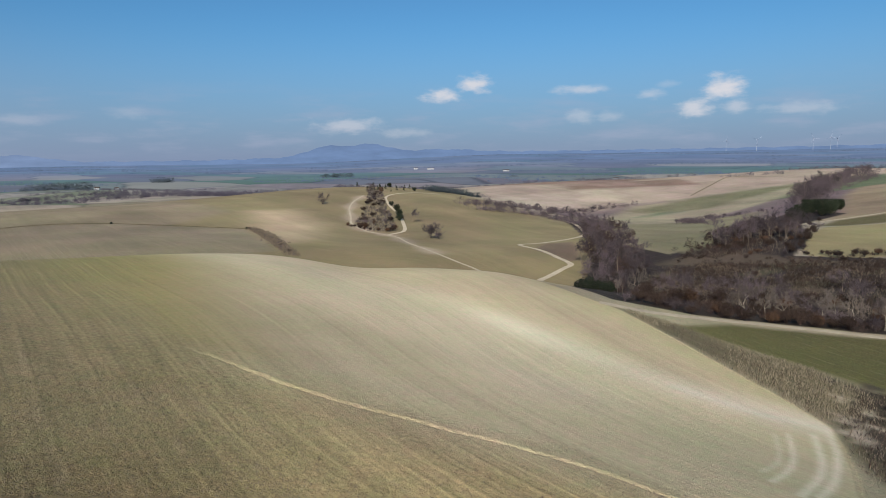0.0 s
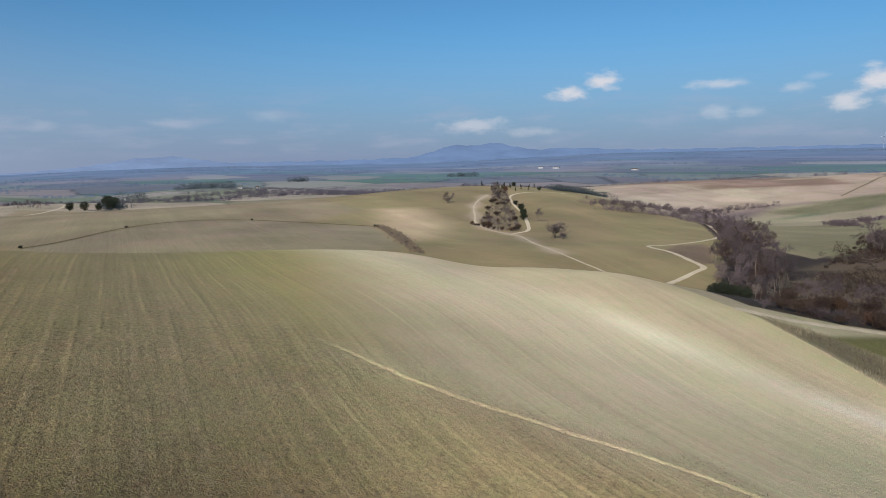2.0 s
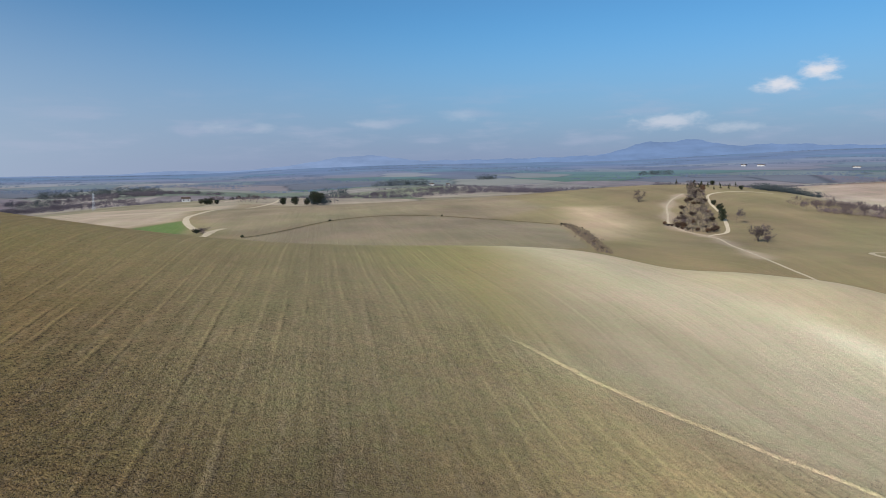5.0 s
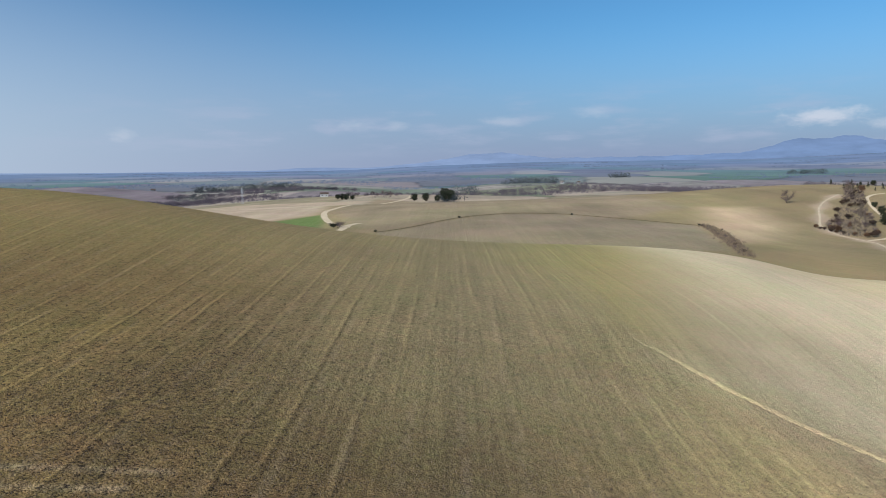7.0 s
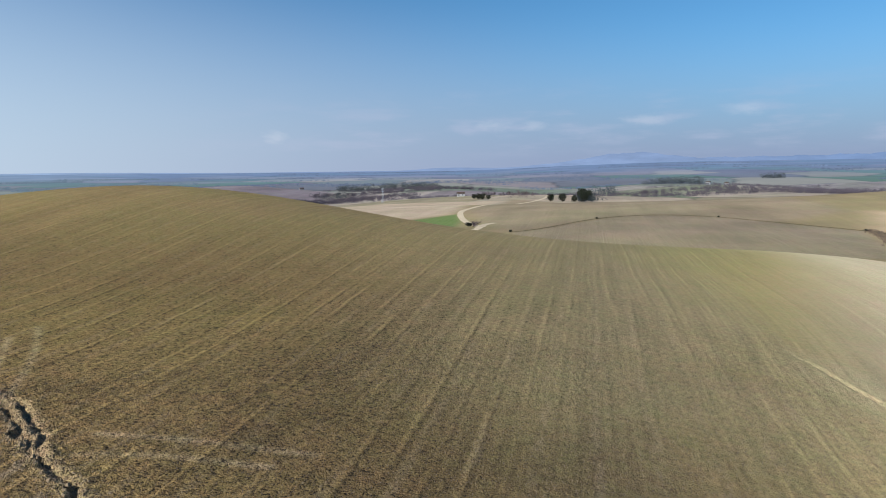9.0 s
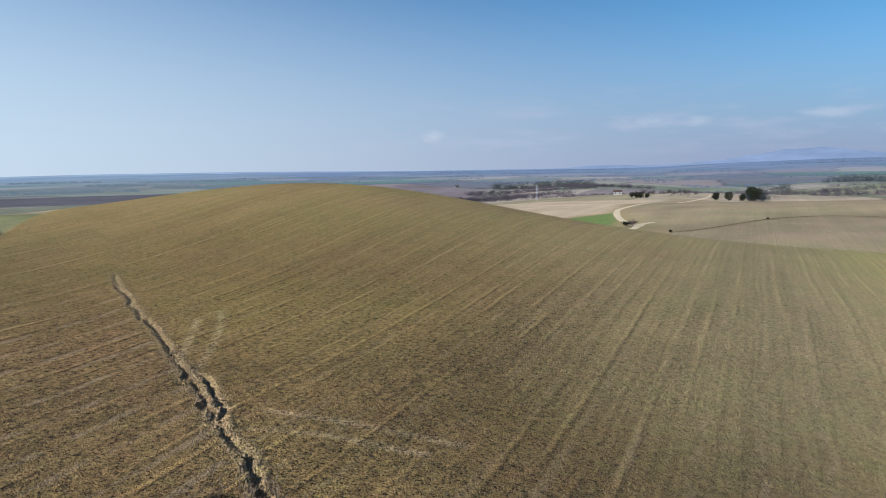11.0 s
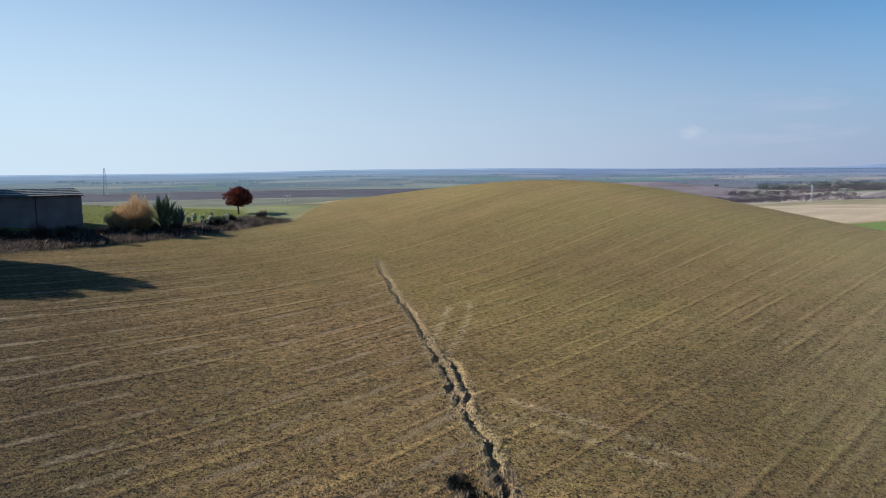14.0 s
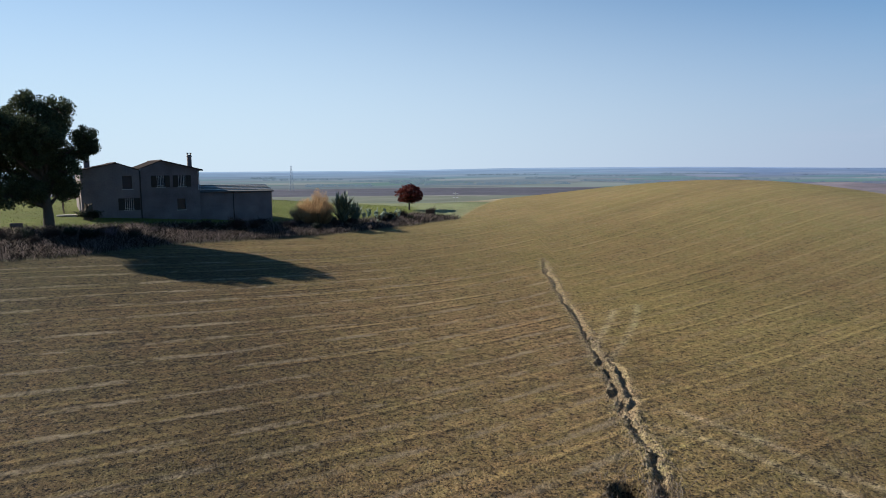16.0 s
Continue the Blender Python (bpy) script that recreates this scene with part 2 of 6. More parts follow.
MAT = {
    "field": field_material(),
    "dirt": plain("dirt_track", (0.42, 0.36, 0.265), 0.95, 0.4, 0.3, fine=9, bump=0.05),
    "verge": plain("dry_verge", (0.11, 0.09, 0.045), 0.95, 0.5, 0.4, fine=9, bump=0.1),
    "bark": plain("grey_bark", (0.13, 0.105, 0.085), 0.9, 3.0, 0.35),
    "bark_dark": plain("dark_bark", (0.07, 0.055, 0.04), 0.9, 3.0, 0.35),
    "bark_pale": plain("pale_bark", (0.30, 0.27, 0.22), 0.9, 3.0, 0.35),
    "twig": twiggy("bare_twigs", (0.032, 0.025, 0.029), (0.118, 0.091, 0.1), 0.5),
    "twig_red": twiggy("reddish_twigs", (0.024, 0.016, 0.015), (0.066, 0.042, 0.035), 0.4),
    "twig_pale": twiggy("pale_twigs", (0.085, 0.07, 0.06), (0.16, 0.135, 0.118)),
    "leaf_brown": twiggy("withered_leaves", (0.014, 0.01, 0.008), (0.052, 0.033, 0.024), 0.4),
    "leaf_rust": twiggy("rust_leaves", (0.045, 0.026, 0.016), (0.10, 0.055, 0.032), 0.3),
    "leaf_dark": twiggy("evergreen_leaves", (0.007, 0.011, 0.007), (0.024, 0.032, 0.016), 0.3),
    "leaf_euca": twiggy("grey_green_leaves", (0.022, 0.034, 0.015), (0.1, 0.115, 0.055), 0.15, 0.25),
    "leaf_red": twiggy("dark_red_leaves", (0.065, 0.012, 0.01), (0.17, 0.034, 0.024), 0.1, 0.25),
    "leaf_green": twiggy("meadow_leaves", (0.05, 0.062, 0.022), (0.11, 0.115, 0.042), 0.3),
    "yard_leaf": twiggy("yard_grass_leaves", (0.09, 0.1, 0.028), (0.17, 0.17, 0.06), 0.2, 0.3),
    "straw": twiggy("dry_straw", (0.20, 0.155, 0.085), (0.44, 0.36, 0.22), 0.15, 0.2),
    "straw_grey": twiggy("grey_straw", (0.085, 0.066, 0.05), (0.21, 0.168, 0.13), 0.15, 0.15),
    "bank_straw": twiggy("lavender_grey_straw", (0.085, 0.068, 0.062), (0.3, 0.245, 0.225), 0.15, 0.45),
    "reed": twiggy("pale_reed", (0.15, 0.125, 0.083), (0.34, 0.29, 0.205), 0.15, 0.15),
    "plume": twiggy("golden_plumes", (0.32, 0.2, 0.1), (0.6, 0.41, 0.23), 0.1, 0.5),
    "agave": plain("agave_blade", (0.11, 0.14, 0.1), 0.6, 3.0, 0.3),
    "cactus": plain("cactus_pad", (0.17, 0.21, 0.16), 0.55, 3.0, 0.35),
    "plaster": plain("grey_plaster", (0.172, 0.142, 0.134), 0.92, 0.55, 0.42, fine=14),
    "plaster_b": plain("stained_plaster", (0.145, 0.12, 0.116), 0.92, 0.6, 0.5, fine=14),
    "tile": plain("clay_roof_tile", (0.05, 0.035, 0.03), 0.9, 1.4, 0.4),
    "sheet": plain("fibre_cement_sheet", (0.06, 0.06, 0.06), 0.9, 1.2, 0.3),
    "shutter": plain("dark_wood_shutter", (0.035, 0.028, 0.022), 0.7, 3.0, 0.3),
    # near black, for boards that stand in for the dark inside windows
    "dark": plain("unlit_room", (0.012, 0.012, 0.013), 0.9, 2.0, 0.2),
    "iron": plain("painted_iron", (0.42, 0.42, 0.41), 0.5, 6.0, 0.2, metal=0.2),
    # pylon steel with distance haze put into its colour
    "hazy_steel": plain("haze_blue_steel", (0.29, 0.34, 0.41), 0.7, 4.0, 0.1),
    "steel": plain("galvanised_steel", (0.42, 0.43, 0.44), 0.5, 4.0, 0.2, metal=0.6),
    "white": plain("white_paint", (0.8, 0.8, 0.79), 0.5, 2.0, 0.08),
    # white farm walls and turbine paint, dulled and blued by haze in the colour
    "hazed_wall": plain("hazed_far_wall", (0.3, 0.31, 0.33), 0.8, 1.0, 0.15),
    "hazed_white": plain("hazed_white_paint", (0.21, 0.25, 0.33), 0.6, 1.0, 0.08),
    "wood": plain("weathered_wood", (0.16, 0.12, 0.085), 0.85, 5.0, 0.3),
    "clod": plain("dry_clod", (0.25, 0.19, 0.12), 0.95, 4.0, 0.35),
    "stone": plain("pale_concrete", (0.34, 0.32, 0.29), 0.9, 2.0, 0.25),
}
glass_m, _n = material("window_glass")
finish(_n, (0.03, 0.035, 0.04), 0.08)
MAT["glass"] = glass_m


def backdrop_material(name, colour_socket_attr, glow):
    """Far land with the haze of many miles of air put into colour and glow: half lit, half glowing."""
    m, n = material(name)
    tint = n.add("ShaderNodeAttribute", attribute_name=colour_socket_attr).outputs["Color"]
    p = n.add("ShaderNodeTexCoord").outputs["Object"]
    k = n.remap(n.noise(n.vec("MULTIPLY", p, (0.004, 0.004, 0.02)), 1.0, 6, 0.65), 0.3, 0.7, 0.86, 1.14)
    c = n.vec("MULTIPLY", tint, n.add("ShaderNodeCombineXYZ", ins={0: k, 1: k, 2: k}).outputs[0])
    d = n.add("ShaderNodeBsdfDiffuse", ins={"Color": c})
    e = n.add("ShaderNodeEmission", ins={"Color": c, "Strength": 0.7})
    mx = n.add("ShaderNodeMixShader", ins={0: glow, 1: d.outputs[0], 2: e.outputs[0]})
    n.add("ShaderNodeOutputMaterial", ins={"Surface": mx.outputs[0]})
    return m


MAT["far"] = backdrop_material("hazed_distant_land", "tint", 0.8)
# winter woods of the plain, haze mixed into their purple-brown
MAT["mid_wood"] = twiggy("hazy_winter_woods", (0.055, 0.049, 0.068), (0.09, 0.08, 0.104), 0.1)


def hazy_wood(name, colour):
    """Trees so far off that the glow of the air between is put into their own colour and emission."""
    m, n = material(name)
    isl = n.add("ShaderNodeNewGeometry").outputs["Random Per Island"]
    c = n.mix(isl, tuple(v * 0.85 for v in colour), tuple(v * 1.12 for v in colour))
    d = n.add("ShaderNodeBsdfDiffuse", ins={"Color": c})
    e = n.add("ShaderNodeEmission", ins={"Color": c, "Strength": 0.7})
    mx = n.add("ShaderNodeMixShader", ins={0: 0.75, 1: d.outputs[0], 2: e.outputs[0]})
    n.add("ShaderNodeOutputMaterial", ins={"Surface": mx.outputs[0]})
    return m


# haze-coloured, self-glowing woods; no light comes from the trees themselves
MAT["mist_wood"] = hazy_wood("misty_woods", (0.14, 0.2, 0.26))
# evergreens with the blue of haze put into their leaf colour
MAT["far_grove"] = twiggy("hazed_evergreens", (0.026, 0.036, 0.044), (0.045, 0.058, 0.066), 0.1)
MAT["far_wood"] = hazy_wood("hazed_blue_woods", (0.115, 0.155, 0.235))

# ---- helpers for building ----


def mesh_object(name, bm, mat, parent=None, smooth=False):
    me = bpy.data.meshes.new(name)
    bm.to_mesh(me)
    bm.free()
    me.materials.append(mat)
    if smooth:
        me.polygons.foreach_set("use_smooth", [True] * len(me.polygons))
    ob = new(name, me)
    ob.parent = parent
    return ob


def part(name, bm, mat, parent, label="", smooth=False):
    ob = mesh_object(name, bm, mat, parent, smooth)
    return tagged(ob, label) if label else ob


def raw_mesh(name, verts, faces, mat, parent=None, smooth=False):
    me = bpy.data.meshes.new(name)
    me.from_pydata([tuple(v) for v in verts], [], faces)
    me.materials.append(mat)
    if smooth:
        me.polygons.foreach_set("use_smooth", [True] * len(me.polygons))
    ob = new(name, me)
    ob.parent = parent
    return ob


def quads_mesh(name, quads, mat, parent=None):
    """quads: array (n, k, 3) of separate flat pieces."""
    q = np.asarray(quads, dtype=np.float32)
    n, k = q.shape[0], q.shape[1]
    me = bpy.data.meshes.new(name)
    me.vertices.add(n * k)
    me.vertices.foreach_set("co", q.reshape(-1))
    me.loops.add(n * k)
    me.loops.foreach_set("vertex_index", np.arange(n * k, dtype=np.int32))
    me.polygons.add(n)
    me.polygons.foreach_set("loop_start", np.arange(0, n * k, k, dtype=np.int32))
    me.update(calc_edges=True)
    me.materials.append(mat)
    ob = new(name, me)
    ob.parent = parent
    return ob


def thing(name, place, label, category, group="", turn=0.0, size=1.0):
    e = new(name)
    e.empty_display_size = 0.2
    e.matrix_basis = pose(*place, 0, 0, turn) @ Matrix.Scale(size, 4)
    return tagged(e, label, category, group)


def box(bm, x0, x1, y0, y1, z0, z1, bevel=0.0):
    r = bmesh.ops.create_cube(bm, size=1.0)
    for v in r["verts"]:
        v.co = Vector((x0 + (v.co.x + 0.5) * (x1 - x0), y0 + (v.co.y + 0.5) * (y1 - y0), z0 + (v.co.z + 0.5) * (z1 - z0)))
    if bevel:
        edges = list({e for v in r["verts"] for e in v.link_edges})
        bmesh.ops.bevel(bm, geom=edges, offset=bevel, segments=1, affect="EDGES")
    return bm


def rod(bm, a, b, ra, rb, n=6):
    """A tapered round bar from a to b."""
    a, b = Vector(a), Vector(b)
    d = b - a
    m = Matrix.Translation((a + b) / 2) @ d.to_track_quat("Z", "Y").to_matrix().to_4x4()
    bmesh.ops.create_cone(bm, cap_ends=True, segments=n, radius1=ra, radius2=rb, depth=d.length, matrix=m)
    return bm

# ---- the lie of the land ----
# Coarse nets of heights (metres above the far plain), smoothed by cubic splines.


NEAR_X, NEAR_Y, NEAR_STEP = -180.0, -120.0, 40.0
NEAR_NET = np.array([
    [0.7, 2.0, 2.8, 2.5, 1.4, 0.5, 0.3, 0.3, 0.1],
    [1.1, 3.6, 6.6, 7.4, 2.6, 0.9, 1.4, 1.0, 0.5],
    [0.2, 2.7, 8.0, 6.8, 3.7, 2.4, 2.5, 1.5, 0.8],
    [0.5, 3.8, 3.2, -2.0, -2.6, 3.8, -0.1, -0.3, 0.2],
    [5.1, 10.6, 16.0, 1.8, 5.1, -7.7, -13.6, -2.3, -0.2],
    [4.7, 6.2, 6.4, 6.3, 0.4, -4.6, -7.4, -3.3, -0.8],
    [0.2, -1.5, -9.9, 5.0, 8.3, 3.3, -7.4, -4.1, -1.2],
    [-2.4, -3.2, -2.0, -0.7, -5.5, -10.7, -6.3, -3.7, -2.1],
    [-2.1, -0.8, 2.1, 1.4, 1.3, -1.3, -3.1, -2.9, -1.4],
])
MID_X, MID_Y, MID_STEP = -520.0, -260.0, 130.0
MID_NET = np.array([
    [3.9, 6.6, 11.2, 13.9, 13.8, 12.9, 10.0, 6.4, 3.6, 1.5],
    [6.2, 11.8, 18.5, 28.5, 28.8, 23.6, 18.4, 13.5, 8.1, 3.3],
    [6.9, 12.7, 22.1, 35.0, 30.0, 25.4, 23.9, 18.0, 12.1, 5.2],
    [7.8, 14.9, 15.3, 20.6, 19.8, 17.2, 24.6, 23.6, 16.4, 7.1],
    [8.0, 16.5, 20.1, 22.5, 5.7, 14.2, 29.6, 30.4, 20.8, 8.8],
    [8.6, 9.1, 20.0, 23.9, 27.4, -6.6, 35.6, 33.1, 23.1, 10.1],
    [11.4, 17.2, -4.0, 27.3, 34.0, -17.5, 17.0, 29.3, 24.9, 11.9],
    [7.0, 8.8, 4.7, 10.9, 9.6, 10.0, 12.7, 29.3, 28.8, 15.0],
    [3.2, 3.4, 4.8, 7.8, 14.4, 24.8, 23.2, 36.1, 35.1, 15.9],
    [0.8, 1.6, 2.4, 4.5, 9.9, 17.4, 19.6, 25.1, 22.7, 9.8],
])


def spline(u):
    u = np.abs(u)
    return np.where(u < 1, 2 / 3 - u * u + u ** 3 / 2, np.where(u < 2, (2 - u) ** 3 / 6, 0.0))


def net(heights, x0, y0, step, x, y):
    z = np.zeros_like(x)
    bx = [spline((x - x0) / step - i) for i in range(heights.shape[1])]
    for j in range(heights.shape[0]):
        by = spline((y - y0) / step - j)
        for i in range(heights.shape[1]):
            z += heights[j, i] * bx[i] * by
    return z


def smooth(a, b, v):
    t = np.clip((v - a) / (b - a), 0.0, 1.0)
    return t * t * (3 - 2 * t)


def line_distance(x, y, pts):
    """Distance to a polyline and the share of its length at the nearest point."""
    best, where = np.full(x.shape, 1e9), np.zeros(x.shape)
    pts = np.asarray(pts, float)
    for i in range(len(pts) - 1):
        a, d = pts[i], pts[i + 1] - pts[i]
        t = np.clip(((x - a[0]) * d[0] + (y - a[1]) * d[1]) / max(d @ d, 1e-9), 0, 1)
        r = np.hypot(x - a[0] - t * d[0], y - a[1] - t * d[1])
        near = r < best
        best, where = np.where(near, r, best), np.where(near, (i + t) / (len(pts) - 1), where)
    return best, where


def inside(x, y, poly, soft):
    """1 within a polygon, fading to 0 over its border."""
    poly = [tuple(p) for p in poly]
    odd = np.zeros(x.shape, bool)
    for (ax, ay), (bx, by) in zip(poly, poly[1:] + poly[:1]):
        if ay == by:
            continue
        hit_y = (ay > y) != (by > y)
        odd ^= hit_y & (x < (bx - ax) * (y - ay) / (by - ay) + ax)
    d, _ = line_distance(x, y, poly + poly[:1])
    return smooth(-soft, soft, np.where(odd, d, -d))


def curve(pts, step):
    """A smooth line through a few plan points."""
    p = np.asarray(pts, float)
    p = np.vstack([2 * p[0] - p[1], p, 2 * p[-1] - p[-2]])
    out = []
    for i in range(1, len(p) - 2):
        k = max(2, int(np.hypot(*(p[i + 1] - p[i])) / step))
        for t in np.arange(k) / k:
            out.append(0.5 * (2 * p[i] + (p[i + 1] - p[i - 1]) * t + (2 * p[i - 1] - 5 * p[i] + 4 * p[i + 1] - p[i + 2]) * t * t
                              + (3 * p[i] - p[i - 1] - 3 * p[i + 1] + p[i + 2]) * t ** 3))
    out.append(p[-2])
    return np.array(out)


# lines of the plan
GULLY = [(-68.6, 6.3), (-61.1, 6.4), (-53.2, 6.8), (-45.9, 7.0), (-40.0, 7.0), (-35.2, 6.9), (-31.1, 6.7), (-27.7, 6.9), (-24.5, 6.5), (-20.0, 6.0)]
GULLY_B = [(-40.0, 7.1), (-38.5, 7.7), (-34.4, 7.5), (-32.1, 7.1), (-31.1, 6.8)]
RILL_LINE = [(-21.3, 50.6), (-15.7, 46.9), (-10.2, 43.0), (-6.4, 41.0), (-2.9, 39.9), (0.4, 38.7), (3.6, 37.8), (6.5, 36.6), (9.2, 35.0), (12.0, 32.5)]
HOLES = [(-24.2, 5.3, 0.8, 1.3), (-24.2, 6.6, 0.3, 0.4), (-22.6, 5.7, 0.9, 1.3)]
WHEELS = [[(-30.6, 7.9), (-29.5, 9.2), (-27.7, 10.8), (-24.2, 13.1)], [(-32.3, 9.3), (-30.1, 11.1), (-28.0, 12.5), (-24.0, 15.0)], [(-51.6, 10.0), (-48.0, 8.9), (-44.6, 7.7), (-41.0, 6.6)], [(-53.1, 12.1), (-48.7, 10.9), (-44.6, 9.4), (-40.5, 7.7)]]
HEADLAND = [([(32.7, 57.5), (30.1, 51.5), (27.6, 47.0), (24.5, 42.1), (21.6, 38.3)], 0.3, 0.75),
            ([(30.5, 55.5), (27.5, 48.9), (24.7, 43.9), (20.3, 37.9)], 0.3, 0.75),
            ([(27.9, 54.5), (24.8, 47.6), (22.2, 43.4), (19.7, 40.2)], 0.24, 0.6), ([(26.5, 53.8), (23.1, 46.3), (20.1, 42.4)], 0.22, 0.3)]
ERODED = [(39.7, 68.0, 0.9), (36.6, 61.3, 1.1), (34.8, 56.2, 1.2), (40.4, 63.9, 0.8), (38.4, 59.8, 0.8), (36.0, 58.0, 0.7)]
PITS = [(42.1, 74.1, 1.0), (41.1, 66.3, 1.0), (37.6, 61.0, 0.7), (36.8, 56.5, 0.9), (43.4, 71.5, 1.2), (45.9, 72.2, 1.4), (44.0, 67.0, 1.2), (39.0, 57.0, 1.2)]
PALE_A = [(-6.3, 92.2), (3.2, 84.9), (11.0, 76.3), (17.0, 69.8), (22.2, 64.5), (27.7, 61.1), (32.3, 58.2)]
PALE_B = [(-35.1, 112.9), (-17.4, 95.7), (-5.7, 82.4), (4.3, 69.5), (10.4, 58.9)]
PALE_C = [(22.3, 64.7), (25.4, 61.6), (28.3, 59.3), (31.2, 58.7), (32.8, 57.6)]
EDGE = [(16.5, 114.4), (20.9, 103.9), (25.1, 97.1), (28.8, 84.1), (31.3, 73.5), (33.1, 64.7), (33.4, 58.4), (31.3, 52.5), (28.0, 45.5), (25.1, 40.1)]
BANK_FOOT = [(-47.9, -34.0), (-52.6, -30.5), (-59.9, -27.0), (-66.4, -21.6), (-72.2, -16.8), (-80.1, -10.8), (-86.0, -5.9), (-89.7, -2.2)]
BANK_TOP = [(-57.3, -40.5), (-63.0, -36.3), (-70.1, -31.5), (-76.9, -24.9), (-86.2, -17.2), (-93.9, -9.5)]
BANK_MID = [(-53.0, -37.0), (-58.5, -33.0), (-65.0, -28.8), (-71.5, -23.0), (-79.0, -16.6), (-85.5, -10.8), (-89.6, -6.0)]
BANK_EDGE = [(-57.3, -40.5), (-62.0, -36.3), (-67.5, -31.0), (-73.5, -24.6), (-79.8, -18.6), (-86.0, -12.6), (-93.0, -8.0)]
BANK = [(-40.0, -40.0), *BANK_FOOT, *BANK_EDGE[::-1], (-48.0, -48.0)]
YARD = [*BANK_EDGE, (-103.0, -9.5), (-112.0, -30.0), (-115.0, -50.0), (-90.0, -75.0), (-52.0, -55.0)]
HOME = [*EDGE, (24.0, 20.0), (30.0, -40.0), (-20.0, -75.0), (-40.0, -40.0), *BANK_FOOT, (-100.0, 0.0), (-140.0, 10.0), (-160.0, 60.0), (-125.0, 115.0), (-75.0, 150.0), (-20.0, 152.0), (6.0, 135.0)]
TAN_PART = [(-52.0, 140.0), (-48.0, 108.0), (-36.0, 80.0), (-22.0, 52.0), (-3.0, 39.5), (12.0, 32.0), (40.0, 30.0), (45.0, 60.0), (30.0, 130.0), (0.0, 150.0)]
YELLOW_PART = [(-58.0, 110.0), (-48.0, 80.0), (-34.0, 64.0), (-20.0, 46.0), (-14.0, 50.0), (-26.0, 78.0), (-40.0, 112.0)]
BROWN_PART = [(-90.0, 5.0), *[(x, y - 0.2) for x, y in GULLY], (0.0, -6.0), (0.0, -70.0), (-40.0, -45.0), *BANK_FOOT]
CROP_NEAR = [(-36.0, -14.0), (-42.0, 8.0), (-34.0, 30.0), (-18.0, 42.0), (8.0, 40.0), (14.0, 26.0), (-2.0, 20.0), (-14.0, 10.0), (-20.0, -10.0)]


def sector(a0, a1, d0, d1):
    """A far stretch of land as seen on a compass: azimuths and distances."""
    at = np.radians(np.linspace(a0, a1, 9))
    return [(-math.sin(a) * d0, math.cos(a) * d0) for a in at] + [(-math.sin(a) * d1, math.cos(a) * d1) for a in at[::-1]]


# fields beyond the crest: tint, strength of rows, softness of the border, outline
FIELDS = []
# the far sectors hold some of the air's blue haze in their tints
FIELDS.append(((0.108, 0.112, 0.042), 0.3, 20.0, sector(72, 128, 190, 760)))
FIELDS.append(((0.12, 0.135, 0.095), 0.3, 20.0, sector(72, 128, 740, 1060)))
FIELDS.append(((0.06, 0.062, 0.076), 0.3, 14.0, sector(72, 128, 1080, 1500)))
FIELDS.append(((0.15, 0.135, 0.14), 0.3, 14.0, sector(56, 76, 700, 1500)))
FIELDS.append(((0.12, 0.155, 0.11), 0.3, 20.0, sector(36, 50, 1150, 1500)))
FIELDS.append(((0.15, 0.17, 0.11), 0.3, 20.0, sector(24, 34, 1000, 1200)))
FIELDS.append(((0.225, 0.186, 0.092), 0.3, 20.0, [(-330, 330), (-230, 130), (-60, 130), (60, 120), (75, 330), (30, 460), (-40, 560), (-200, 520)]))
FIELDS.append(((0.225, 0.188, 0.11), 0.35, 6.0, [(-420, 480), (-260, 262), (-190, 200), (-158, 183), (-158, 226), (-143, 258), (-103, 262), (-95, 320), (-180, 430)]))
FIELDS.append(((0.235, 0.2, 0.12), 0.45, 1.5, [(-158, 180), (-157, 210), (-154, 244), (-143, 257), (-125, 262), (-73, 261), (-46, 194), (-72, 160), (-118, 150)]))
FIELDS.append(((0.41, 0.31, 0.19), 0.4, 10.0, [(-88, 322), (-70, 334), (-48, 290), (-44, 244), (-50, 214), (-68, 262)]))
FIELDS.append(((0.345, 0.28, 0.2), 0.5, 14.0, [(20, 520), (40, 470), (160, 596), (262, 600), (420, 640), (700, 760), (640, 1050), (200, 1050), (0, 760)]))
FIELDS.append(((0.22, 0.15, 0.105), 0.6, 12.0, [(40, 820), (140, 740), (260, 800), (120, 880)]))
FIELDS.append(((0.42, 0.35, 0.25), 0.5, 10.0, [(20, 545), (60, 510), (170, 640), (160, 700), (60, 660)]))
FIELDS.append(((0.21, 0.195, 0.105), 0.4, 10.0, [(60, 200), (78, 214), (101, 245), (150, 330), (190, 420), (120, 420), (80, 360), (62, 240)]))
FIELDS.append(((0.3, 0.262, 0.165), 0.5, 8.0, [(75, 425), (115, 405), (216, 478), (300, 560), (330, 620), (212, 597), (160, 588)]))
FIELDS.append(((0.125, 0.16, 0.085), 0.5, 9.0, [(145, 515), (196, 581), (246, 587), (263, 584), (237, 567), (182, 526)]))
FIELDS.append(((0.12, 0.16, 0.075), 0.5, 5.0, [(84, 235), (96, 250), (120, 284), (124, 278), (106, 246), (92, 228)]))
FIELDS.append(((0.185, 0.18, 0.095), 0.8, 9.0, [(150, 545), (200, 525), (300, 590), (330, 615), (262, 606), (212, 599), (151, 560)]))
FIELDS.append(((0.27, 0.235, 0.11), 0.4, 0.5, [(104, 199), (110, 213), (126, 240), (144, 262), (161, 253), (200, 250), (210, 180), (110, 186)]))
FIELDS.append(((0.29, 0.23, 0.135), 0.4, 5.0, [(152, 290), (179, 312), (229, 398), (280, 470), (380, 470), (300, 320), (190, 272)]))
